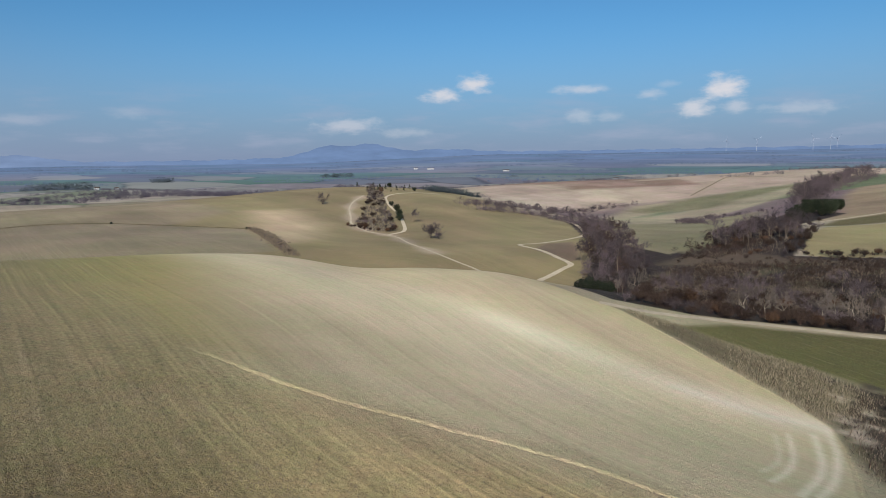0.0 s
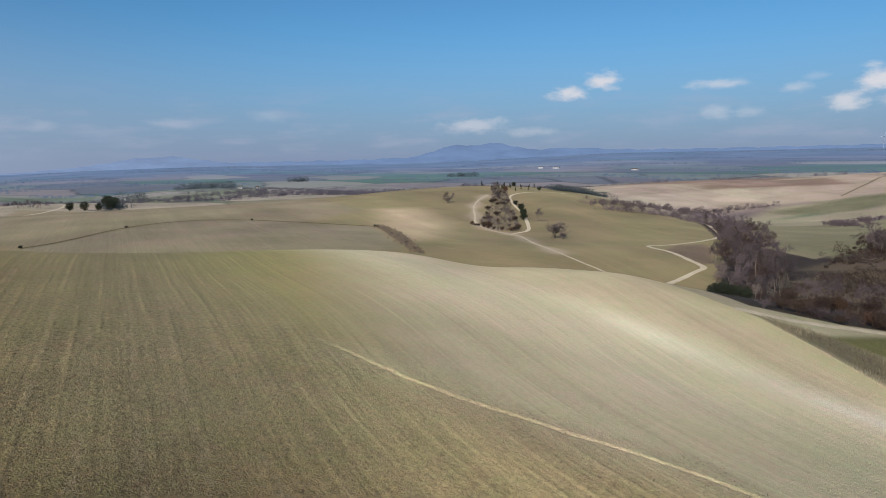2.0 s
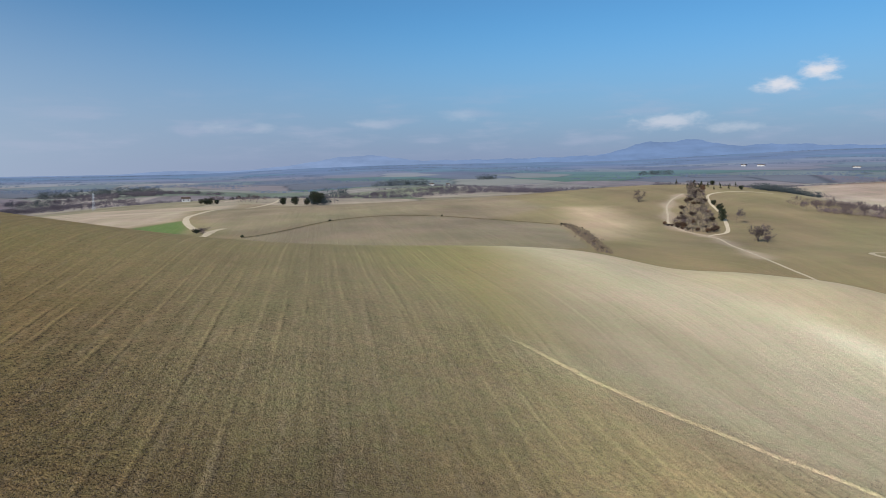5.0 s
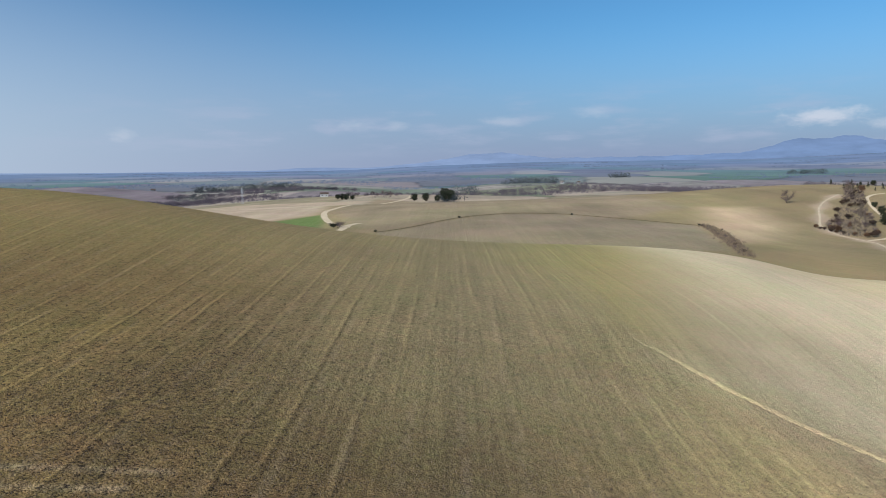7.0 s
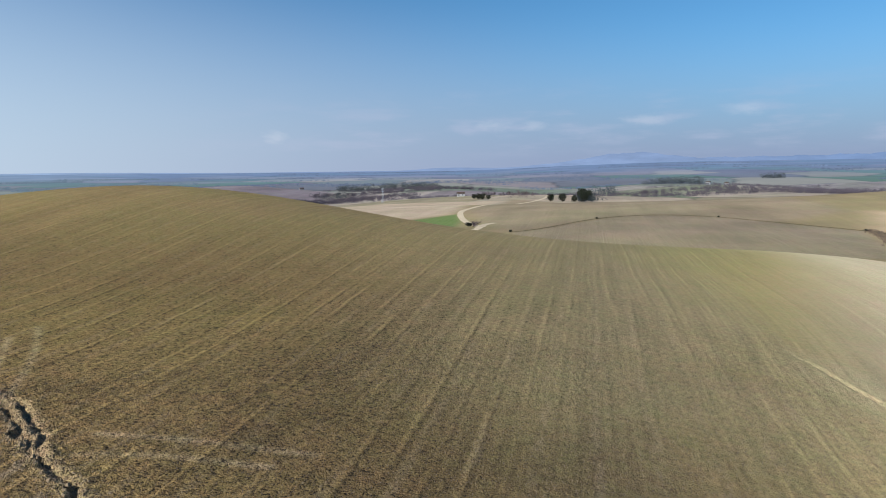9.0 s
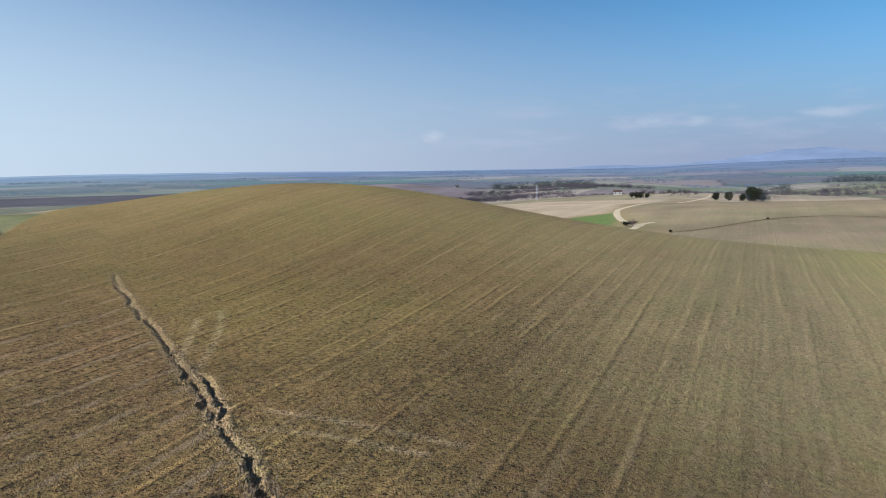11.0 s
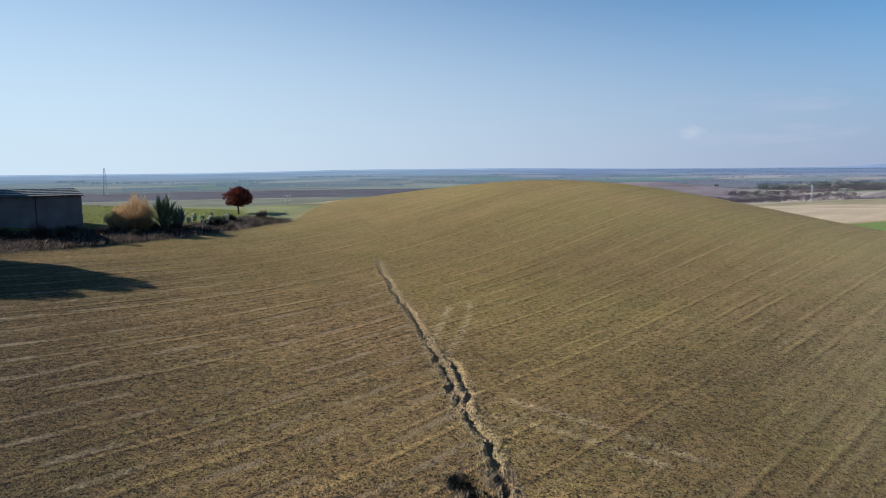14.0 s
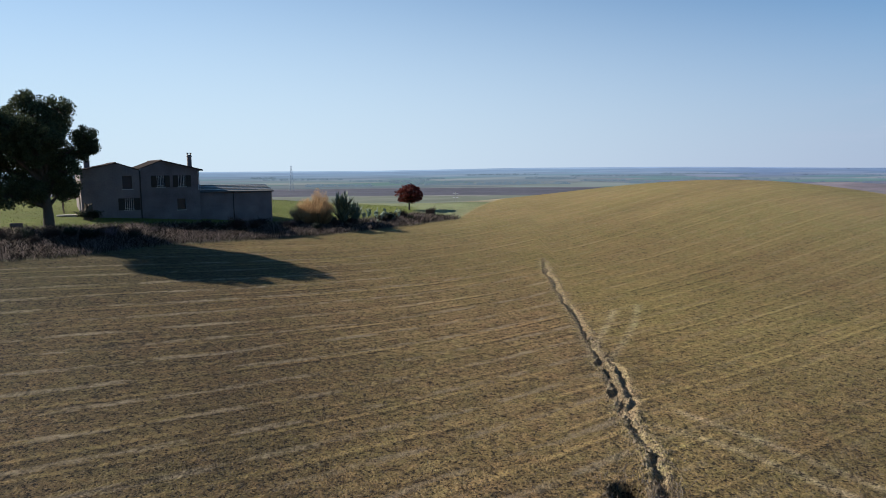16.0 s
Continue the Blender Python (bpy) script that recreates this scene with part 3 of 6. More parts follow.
# valley floor, its tint near black to hold the shade between the scrub
FIELDS.append(((0.026, 0.02, 0.016), 0.3, 0.5, [(30, 156), (22, 118), (26, 106), (38, 102.5), (47, 103.5), (56, 102.5), (64, 98.5), (80, 92), (150, 150), (112, 188), (101, 199), (118, 225), (150, 290), (180, 310), (190, 370), (150, 330), (100, 246), (70, 214), (62, 240), (76, 345), (66, 380), (53, 240), (43, 200)]))
FIELDS.append(((0.085, 0.065, 0.042), 0.1, 3.0, [(60, 196), (84, 188), (100, 186), (110, 176), (96, 205), (84, 218), (70, 206)]))
FIELDS.append(((0.098, 0.092, 0.036), 0.5, 1.5, [(31, 92), (41, 98), (51, 98), (64, 95), (70, 66), (46, 71), (42, 78), (37, 84)]))
FIELDS.append(((0.12, 0.1, 0.062), 0.4, 1.2, [(25, 99), (32, 93), (37, 84), (42, 78), (46, 70), (40, 58), (36, 46), (28, 40), (31, 51), (34, 59), (34, 65), (32, 74), (29, 85)]))
FIELDS.append(((0.10, 0.15, 0.04), 0.3, 3.0, [(-222, 186), (-229, 226), (-198, 196), (-186, 180), (-205, 160)]))
FIELDS.append(((0.37, 0.31, 0.205), 0.4, 6.0, [(-470, 300), (-500, 395), (-410, 452), (-300, 300), (-248, 245), (-232, 222), (-226, 188), (-290, 170)]))
FIELDS.append(((0.10, 0.085, 0.035), 0.2, 2.5, [(145, 268), (150, 260), (161, 256), (200, 253), (215, 285), (185, 287), (160, 284)]))
FIELDS.append(((0.2, 0.19, 0.1), 0.5, 4.0, [(76, 216), (68, 249), (96, 283), (124, 285), (104, 250)]))
FIELDS.append(((0.2, 0.135, 0.095), 0.5, 9.0, [(129, 731), (196, 762), (259, 768), (257, 696), (198, 703), (129, 699)]))
FIELDS.append(((0.5, 0.415, 0.29), 0.4, 7.0, [(124, 643), (150, 665), (166, 646), (154, 619), (124, 619)]))
FIELDS.append(((0.25, 0.18, 0.13), 0.5, 8.0, [(138, 788), (190, 791), (233, 727), (183, 714), (120, 740)]))
FIELDS.append(((0.17, 0.125, 0.08), 0.4, 1.5, [(30, 228), (34, 215), (37, 203), (41, 206), (46, 236), (47, 252), (36, 244)]))
FIELDS.append(((0.05, 0.04, 0.028), 0.4, 0.8, [(37, 62), (43, 71), (70, 68), (90, 40), (40, 28), (30, 36), (30.5, 44), (33, 52), (35, 58)]))
TRACKS = []
TRACKS.append(("knoll_track", [(-44, 400), (-46, 372), (-45, 345), (-41, 317), (-37, 291), (-29, 272), (-20, 262), (-16, 256), (-10, 233), (-2, 210), (4, 197), (9, 188), (14, 176)], 0.9, "pale dirt track curving round the wooded knoll"))
TRACKS.append(("knoll_loop", [(-20, 264), (-15, 277), (-16, 298), (-20, 330), (-27, 364), (-31, 396), (-27, 418), (-15, 438), (0, 446)], 1.5, "pale dirt track along the far side of the knoll"))
TRACKS.append(("valley_track", [(23, 170), (25, 177), (29, 184), (34, 193), (37, 199), (35, 210), (32, 226), (27, 241), (35, 247), (49, 264), (59, 287), (65, 338), (64, 363)], 1.7, "zigzag dirt track down to the valley thicket"))
TRACKS.append(("dirt_road", [(23, 101), (26, 100), (30, 99), (38, 100), (47, 101), (55, 100), (61, 97), (75, 88)], 2.2, "pale dirt road below the drilled field"))
TRACKS.append(("farm_lane", [(-440, 560), (-398, 498), (-340, 385), (-264, 272), (-243, 242), (-221, 219), (-204, 204), (-193, 196), (-181, 189), (-174, 179), (-166, 168)], 2.8, "winding pale gravel lane between the fields"))
TRACKS.append(("lane_fork", [(-180, 189), (-185, 196), (-186, 203)], 3.0, "short fork of the gravel lane"))
TRACKS.append(("hill_track", [(146, 284), (153, 287), (168, 289), (185, 291), (215, 296)], 3.2, "pale dirt track below the tan hill field"))
HILL_HEDGE = [(219, 615), (261, 679), (302, 738), (321, 716), (342, 689)]
VERGE = [(-158, 180), (-156, 195), (-158, 226), (-154, 244), (-143, 258), (-125, 263), (-103, 262), (-81, 262), (-73, 262)]
HEDGE = [(-71, 263), (-61, 242), (-48, 207), (-40, 188)]
THICKET = [(33, 157), (40, 148), (57, 190), (72, 275), (74, 335), (62, 300), (48, 236), (41, 206)]
SCRUB = [(36, 126), (44, 112), (56, 108), (66, 103), (82, 98), (120, 172), (110, 182), (93, 186), (74, 195), (54, 181)]
SCRUB_FRONT = [(30, 106), (38, 103.6), (47, 104.6), (56, 103.6), (64, 100), (78, 92.5)]
RED_SLOPE = [(80, 208), (84, 222), (139, 313), (152, 300), (128, 250), (101, 203)]
KNOLL = [(-36, 292), (-28, 271), (-18, 275), (-20, 300), (-26, 335), (-33, 403), (-38, 452), (-46, 440), (-38, 360)]
KNOLL_TOP = [(-58, 480), (-52, 420), (-24, 425), (-10, 470), (-34, 495)]
REEDS = [(26, 99), (32, 93), (37, 84), (42, 78), (44, 70), (38, 60), (34, 58), (33, 66), (31, 75), (28, 86)]
MEADOW = [(33, 91), (41, 97), (51, 97), (62, 94), (66, 68), (47, 71), (43, 78), (37, 84)]
GULLY_SCRUB = [(36, 62), (44, 70), (56, 66), (48, 50), (36, 38), (29, 38), (29, 46), (32, 52)]
GROVE = [((-370, 474), 0.86), ((-362, 480), 0.94), ((-355, 487), 0.79), ((-354, 500), 1.08), ((-378, 540), 1.08), ((-390, 548), 1.22), ((-372, 522), 1.01), ((-460, 474), 0.65), ((-446, 466), 0.79), ((-441, 466), 0.72), ((-436, 468), 0.58)]
GROVE_LINE = [(-462, 494), (-440, 486), (-420, 490), (-405, 494)]
GHOSTS = [(50.5, 107.5), (54.0, 108.5), (60.5, 106.0), (62.5, 104.0), (68.0, 103.5), (70.5, 100.5), (73.0, 102.0), (46.5, 105.5), (58.0, 105.5), (65.5, 101.5), (37.0, 146.0), (41.0, 143.0)]
SCRUB_LOW = [(34, 122), (36, 112), (47, 105.5), (56, 104.5), (66, 100), (82, 95), (106, 142), (84, 146), (62, 148), (46, 150)]
STRAW_PATCH = [(60, 192), (76, 192), (96, 186), (106, 180), (100, 174), (80, 182), (62, 180)]
DITCH = [(-73, 263), (-63, 242), (-50, 207), (-42, 187), (-38, 188), (-46, 208), (-58, 243), (-69, 264)]
POLES = [(-249.9, -7.6, 10.3, (0.4, 1.9))]
PYLONS = [(-548.0, 435.0, 15.0), (-1353.0, -359.0, 48.0)]
TURBINES = [(-22.0, 4450.0, 62.0), (-24.1, 4450.0, 62.0), (-27.8, 4450.0, 62.0), (-28.9, 4500.0, 66.0), (-29.3, 4600.0, 60.0)]
FARMS = [(0.8, 2600.0, 40.0, 7.0), (2.0, 2650.0, 26.0, 8.0), (-5.3, 2300.0, 34.0, 6.0), (-12.8, 1750.0, 40.0, 6.0), (-14.0, 1780.0, 22.0, 5.0), (-26.4, 1500.0, 16.0, 6.0), (-24.8, 1520.0, 18.0, 7.0), (-28.0, 1900.0, 30.0, 8.0), (26.0, 1350.0, 12.0, 6.0), (24.7, 1400.0, 10.0, 5.0), (45.2, 760.0, 14.0, 5.0), (58.0, 1500.0, 14.0, 6.0), (47.5, 1300.0, 14.0, 5.0)]
WOODS_NEAR = [(24, 950, 260, 10, 190), (18, 1000, 300, 10, 220), (14, 900, 200, 8, 140), (30, 1050, 300, 12, 220), (6, 1100, 240, 26, 200), (-1, 1000, 200, 22, 160), (-7, 1150, 300, 26, 220), (11, 1250, 260, 40, 240), (2, 1350, 300, 34, 260), (58.5, 1090, 220, 40, 330), (55, 1100, 240, 40, 360), (52, 1180, 220, 30, 260), (49, 1300, 160, 20, 140), (45.5, 1200, 120, 16, 90), (40, 900, 120, 16, 80), (37, 860, 100, 12, 60)]
GROVES_FAR = [(29.2, 1450, 80, 26, 40), (27.0, 1410, 36, 20, 16), (21.5, 1900, 50, 14, 30), (51.0, 1350, 190, 22, 120), (34.0, 1100, 40, 12, 14), (55.5, 1150, 50, 14, 16), (8.2, 2100, 100, 16, 40), (-30.5, 1500, 80, 14, 26), (-25.6, 1480, 60, 12, 22), (73.0, 1480, 50, 12, 12)]

WOODS_MIST = [(91, 1700, 300, 14, 130), (97, 2100, 240, 12, 90), (101, 1650, 160, 14, 70), (94, 1900, 200, 10, 80), (104, 2400, 260, 10, 80), (86, 1750, 220, 14, 90), (84, 2300, 160, 16, 90), (80, 2000, 120, 10, 70), (78, 2600, 400, 10, 150), (107, 2700, 90, 20, 50), (75, 1800, 200, 8, 90), (70, 2100, 300, 10, 120), (88, 2900, 300, 10, 90), (72, 2900, 360, 10, 100), (94, 2400, 120, 8, 40)]

wob = np.array([0.0, 0.45, -0.3, 0.25, -0.5, 0.35, 0.1, -0.4, 0.3, -0.2])


def jagged(pts, amp, step=0.8):
    """A washed-out channel does not run straight."""
    c = curve(pts, step)
    g = random.Random(5)
    return c + np.array([[g.uniform(-amp, amp), g.uniform(-amp, amp)] for _ in c])


WASH = jagged(GULLY, 0.2, 0.5)
WASH_B = jagged(GULLY_B, 0.14, 0.6)
RILL = jagged(RILL_LINE, 0.12, 1.5)


def lumps(x, y, k):
    """Uneven swells of about 6 / k metres, between -1 and 1."""
    return 0.5 * (np.sin(x * k + 1.3 * np.sin(y * k * 0.7 + 0.4)) + np.sin(y * k * 1.13 + 1.7 * np.sin(x * k * 0.6 + 2.1)))


def relief(x, y):
    d, a = np.hypot(x, y), np.degrees(np.arctan2(-x, y))
    start = 640 + 420 * smooth(16, 4, a)
    folds = 4.5 * np.sin(x / 130 + 1.7 * np.sin(y / 310)) * np.sin(y / 170 + 0.8) + 3.5 * np.sin((x + y) / 95 + 2.0) + 2.0 * np.sin((x - 2 * y) / 140)
    folds = folds * 1.45 * smooth(start, start + 400, d) * smooth(2300, 1300, d) * smooth(78, 62, a)
    # a shallow saddle in the crest of the home field
    saddle = (0.5 * np.exp(-((a + 4.5) / 3.0) ** 2) - 1.4 * np.exp(-((a - 7.0) / 4.6) ** 2)) * smooth(75, 118, d) * smooth(215, 150, d)
    return saddle + net(NEAR_NET, NEAR_X, NEAR_Y, NEAR_STEP, x, y) + net(MID_NET, MID_X, MID_Y, MID_STEP, x, y) + folds


def height(x, y):
    """The ground with its channels, for arrays of plan places."""
    x, y = np.asarray(x, float), np.asarray(y, float)
    z = relief(x, y)
    near = (np.hypot(x, y) < 140)
    if near.any():
        xn, yn = x[near], y[near]
        uneven = 0.10 * lumps(xn, yn, 4.6) + 0.06 * lumps(xn + 3, yn, 10.0)
        for line, w0, w1, deep0, deep1 in ((WASH, 0.16, 0.1, 0.10, 0.15), (WASH_B, 0.17, 0.05, 0.15, 0.05)):
            d, s = line_distance(xn, yn, line)
            d = np.maximum(d + uneven, 0.0)
            wide = (w0 + w1 * s) * (1 + 0.35 * lumps(xn, yn + 7, 2.3))
            z[near] -= smooth(0.0, 0.04, s) * (deep0 + deep1 * s) * (1 - smooth(wide * 0.35, wide, d))
            z[near] += smooth(0.0, 0.04, s) * np.exp(-((d - wide - 0.16) / 0.2) ** 2) * (0.06 + 0.06 * lumps(xn, yn, 7.0))
            z[near] += smooth(0.0, 0.06, s) * 0.05 * lumps(yn, xn, 8.5) * np.exp(-(d / 0.6) ** 2)
        d, s = line_distance(xn, yn, RILL)
        z[near] -= smooth(0.0, 0.3, s) * (0.13 * (1 - smooth(0.05, 0.25, d)) - 0.02 * np.exp(-((d - 0.4) / 0.2) ** 2))
        for hx, hy, r, deep in HOLES:
            z[near] -= deep * (1 - smooth(r * 0.6, r, np.hypot(xn - hx, yn - hy)))
    return z


def ground_z(x, y):
    return float(height(np.array([float(x)]), np.array([float(y)]))[0])

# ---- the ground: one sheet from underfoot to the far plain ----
# haze colour that the far tints are mixed towards
HAZE_BLUE = (0.14, 0.215, 0.375)


def jitter(ix, iy, k):
    v = np.sin(ix * 127.1 + iy * 311.7 + k * 74.7) * 43758.5453
    return v - np.floor(v)


def patchwork(x, y, size, turn):
    """A quilt of fields: the random number of each plot and the distance to its border."""
    c, s = math.cos(turn), math.sin(turn)
    u, v = (x * c + y * s) / size, (y * c - x * s) / (size * 1.7)
    iu, iv = np.floor(u), np.floor(v)
    f1, f2, who = np.full(x.shape, 9.0), np.full(x.shape, 9.0), np.zeros(x.shape)
    for a in (-1, 0, 1):
        for b in (-1, 0, 1):
            cu, cv = iu + a + 0.5 + 0.8 * (jitter(iu + a, iv + b, 1) - 0.5), iv + b + 0.5 + 0.8 * (jitter(iu + a, iv + b, 2) - 0.5)
            d = np.maximum(np.abs(u - cu), np.abs(v - cv)) * 0.6 + np.hypot(u - cu, v - cv) * 0.4
            near = d < f1
            f2 = np.where(near, f1, np.minimum(f2, d))
            who = np.where(near, jitter(iu + a, iv + b, 3), who)
            f1 = np.where(near, d, f1)
    return who, f2 - f1


def pick(palette, who):
    p = np.array(palette)
    return p[np.minimum((who * len(p)).astype(int), len(p) - 1)]


NEAR_PALETTE = [(0.30, 0.26, 0.18), (0.22, 0.20, 0.115), (0.17, 0.185, 0.095), (0.36, 0.31, 0.23), (0.17, 0.13, 0.12),
                (0.25, 0.22, 0.15), (0.12, 0.155, 0.075), (0.21, 0.19, 0.145)]
# far field tints with some haze already in them
FAR_PALETTE = [(0.24, 0.245, 0.22), (0.11, 0.19, 0.15), (0.31, 0.29, 0.25), (0.16, 0.15, 0.18), (0.17, 0.2, 0.19),
               (0.10, 0.17, 0.13), (0.23, 0.205, 0.215), (0.14, 0.15, 0.18)]

rings = np.concatenate([[0.0], np.arange(1.0, 20, 1.0), np.arange(20, 60, 0.19), np.arange(60, 150, 0.6), np.geomspace(150, 1500, 330)])
angles = np.radians(np.concatenate([np.arange(-46, 70, 0.24), np.arange(70, 90, 0.11), np.arange(90, 130, 0.24), np.arange(130, 314, 2.0)]))
R_, A_ = np.meshgrid(rings, angles, indexing="ij")
GX, GY = -np.sin(A_) * R_, np.cos(A_) * R_


def paint(x, y):
    """The soil or growth of every place in plan, plus haze and lens shading in the tint: tint, strength of the drill
    rows.
    """
    d = np.hypot(x, y)
    who, border = patchwork(x, y, 170.0, 0.5)
    tint = pick(NEAR_PALETTE, who)
    tint = tint * (1 - 0.45 * smooth(0.05, 0.0, border))[..., None]
    # with distance the grey-blue of haze is mixed into the tint
    land_haze = (smooth(550, 1300, d) * 0.55)[..., None]
    tint = tint * (1 - land_haze) + np.array([0.15, 0.165, 0.175]) * land_haze
    crop = np.full(x.shape, 0.35)

    def lay(mask, colour, rows=None):
        nonlocal tint, crop
        tint = tint * (1 - mask[..., None]) + np.array(colour) * mask[..., None]
        if rows is not None:
            crop = crop * (1 - mask) + rows * mask

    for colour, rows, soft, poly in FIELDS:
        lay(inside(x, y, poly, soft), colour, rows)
    mottle = 0.12 * lumps(x, y * 0.5, 0.05) + 0.08 * lumps(x + 40, y * 0.6, 0.14)
    tint = tint * (1 + mottle)[..., None] * (1 + np.array([-0.05, 0.0, -0.05]) * smooth(-0.1, 0.7, lumps(x * 0.8, y * 0.35, 0.07))[..., None])
    floor = inside(x, y, SCRUB, 2.0)
    lay(floor * 0.55 * smooth(0.05, 0.6, lumps(x * 0.8, y * 0.45, 0.33) + 0.5 * lumps(x, y, 0.9)) * smooth(105, 160, y), (0.14, 0.108, 0.066))
    lay(floor * 0.4 * smooth(0.1, 0.7, lumps(y, x * 0.6, 0.25)) * smooth(120, 160, y), (0.09, 0.095, 0.045))
    # the home field over which the eye hovers
    home = inside(x, y, HOME, 0.35)
    lay(home, (0.2, 0.144, 0.062), 1.0)
    # partly soil tone, partly the lens's darkening to the left, put into the tint
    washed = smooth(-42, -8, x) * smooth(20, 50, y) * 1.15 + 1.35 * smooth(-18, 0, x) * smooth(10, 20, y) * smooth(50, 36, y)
    near_dark = 0.1 * smooth(58, 36, d) * smooth(-20, -30, x) + 0.15 * smooth(38, 25, d) * smooth(-2, -12, x) * smooth(8, 14, y)
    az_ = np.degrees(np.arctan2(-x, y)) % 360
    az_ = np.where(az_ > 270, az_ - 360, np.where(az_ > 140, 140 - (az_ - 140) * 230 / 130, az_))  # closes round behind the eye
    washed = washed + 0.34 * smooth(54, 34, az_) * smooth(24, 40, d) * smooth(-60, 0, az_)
    tint = tint * (1 + home * (np.minimum(washed, 1.7) - near_dark))[..., None]
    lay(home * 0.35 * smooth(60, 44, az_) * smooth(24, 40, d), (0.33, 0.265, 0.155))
    lay(home * 0.7 * smooth(55, 95, d) * smooth(-30, -60, x), (0.25, 0.193, 0.092))
    lay(home * inside(x, y, TAN_PART, 6.0), (0.46, 0.372, 0.25), 0.42)
    lay(home * 0.8 * inside(x, y, YELLOW_PART, 8.0), (0.30, 0.25, 0.09))
    lay(home * inside(x, y, BROWN_PART, 1.2) * smooth(-74, -48, x), (0.188, 0.13, 0.063), 1.4)
    # greener growth by the bank, darkened further for the lens's falloff
    lay(home * 0.65 * smooth(-20, -30, y) * smooth(-62, -46, x), (0.105, 0.09, 0.04), 1.0)
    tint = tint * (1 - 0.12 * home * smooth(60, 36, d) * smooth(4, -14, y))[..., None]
    pd, ps = line_distance(x, y, EDGE[:7])
    lay(home * 0.55 * np.exp(-(pd / 4.5) ** 2), (0.33, 0.31, 0.16), 0.3)
    lay(home * 0.7 * smooth(13.0, 6.0, np.hypot(x - 24.0, y - 46.0)), (0.38, 0.345, 0.215), 0.25)
    pd, ps = line_distance(x, y, PALE_A)
    lay(home * (0.66 + 0.16 * lumps(x, y, 0.16)) * np.exp(-(pd / 3.8) ** 2) * smooth(-0.15, 0.3, ps), (0.66, 0.585, 0.46), 0.3)
    pd, ps = line_distance(x, y, PALE_B)
    lay(home * 0.6 * np.exp(-(pd / 9.0) ** 2), (0.58, 0.50, 0.36), 0.5)
    pd, ps = line_distance(x, y, PALE_C)
    lay(home * 0.8 * np.exp(-(pd / 0.9) ** 2), (0.58, 0.53, 0.42), 0.3)
    for line, wide, pale in ((WASH, 0.27, 0.36), (WASH_B, 0.27, 0.36), (RILL, 0.13, 0.5)):
        pd, ps = line_distance(x, y, line)
        lay(home * (0.6 * smooth(0.0, 0.05, ps) if wide > 0.15 else 0.2 * smooth(0.0, 0.2, ps)) * np.exp(-(pd / (wide * 1.5)) ** 2), (pale, pale * 0.79, pale * 0.56), 0.35)
    for line in WHEELS:
        pd, ps = line_distance(x, y, curve(line, 0.5))
        lay(home * (0.38 + 0.16 * lumps(x, y, 1.7)) * np.exp(-(pd / 0.26) ** 2), (0.42, 0.345, 0.235), 0.9)
    for line, wide, strong in HEADLAND:
        pd, ps = line_distance(x, y, curve(line, 1.0))
        lay(home * strong * np.exp(-(pd / wide) ** 2), (0.64, 0.58, 0.45), 0.15)
    for ex, ey, r in ERODED:
        lay(0.85 * np.exp(-(np.hypot(x - ex + 0.5 * np.sin(y * 2.1), (y - ey) * 0.6) / r) ** 3), (0.42, 0.37, 0.29), 0.0)
    # the pits are flat: the shade in them is painted as dark tint
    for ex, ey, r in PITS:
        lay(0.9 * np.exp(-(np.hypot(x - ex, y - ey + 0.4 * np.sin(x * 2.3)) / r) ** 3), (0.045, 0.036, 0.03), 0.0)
    halo, hs = line_distance(x, y, TRACKS[0][1][:10])
    lay(0.55 * np.exp(-(halo / (2.6 + 1.2 * np.sin(hs * 40))) ** 2), (0.44, 0.37, 0.26), 0.1)
    lay(inside(x, y, YARD, 1.0), (0.10, 0.118, 0.022), 0.3)
    # the shade inside the holes is deepened by a dark tint
    for hx, hy, r, deep in HOLES:
        lay(np.exp(-(np.hypot(x - hx, y - hy) / r) ** 4), (0.07, 0.052, 0.036), 0.6)
    lay(inside(x, y, BANK, 1.0), (0.09, 0.075, 0.045), 0.0)
    # how cloddy the soil lies: roughest round the channel, finest on the washed-out slope and beyond the crest
    rough = np.interp(crop, [0.25, 1.0, 1.4], [0.2, 1.0, 1.0])
    rough = rough * (1 + home * (1.1 * smooth(42, 64, az_) * smooth(66, 38, d) - 0.62 * smooth(56, 28, az_) - 0.5 * smooth(50, 95, d)))
    rough = np.maximum(rough, 0.15)
    crop = crop * (1 - 0.3 * home * smooth(48, 95, d))
    # lens falloff painted into the soil: brightness changes with bearing
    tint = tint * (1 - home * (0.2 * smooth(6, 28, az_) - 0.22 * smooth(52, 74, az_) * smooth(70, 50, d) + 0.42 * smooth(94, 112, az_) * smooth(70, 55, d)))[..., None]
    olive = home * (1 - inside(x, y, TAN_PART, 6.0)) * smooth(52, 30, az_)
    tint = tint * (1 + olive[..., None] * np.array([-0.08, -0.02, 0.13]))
    # outside the home field this cast adds the blue of haze
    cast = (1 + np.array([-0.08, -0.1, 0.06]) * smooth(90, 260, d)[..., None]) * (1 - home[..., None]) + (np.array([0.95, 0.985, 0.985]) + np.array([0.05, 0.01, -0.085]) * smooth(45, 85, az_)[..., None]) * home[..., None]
    return tint * cast, crop, rough


def drill(x, y):
    """Plan coordinates across and along the drill rows, which swing a little towards the valley."""
    a = np.radians(35.0 + 6.0 * smooth(7.8, 6.2, y))
    across, along = x * np.cos(a) + y * np.sin(a), y * np.cos(a) - x * np.sin(a)
    bend = smooth(-40, 5, x) * smooth(25, 75, y)
    return across - 0.22 * bend * (along - 40), along


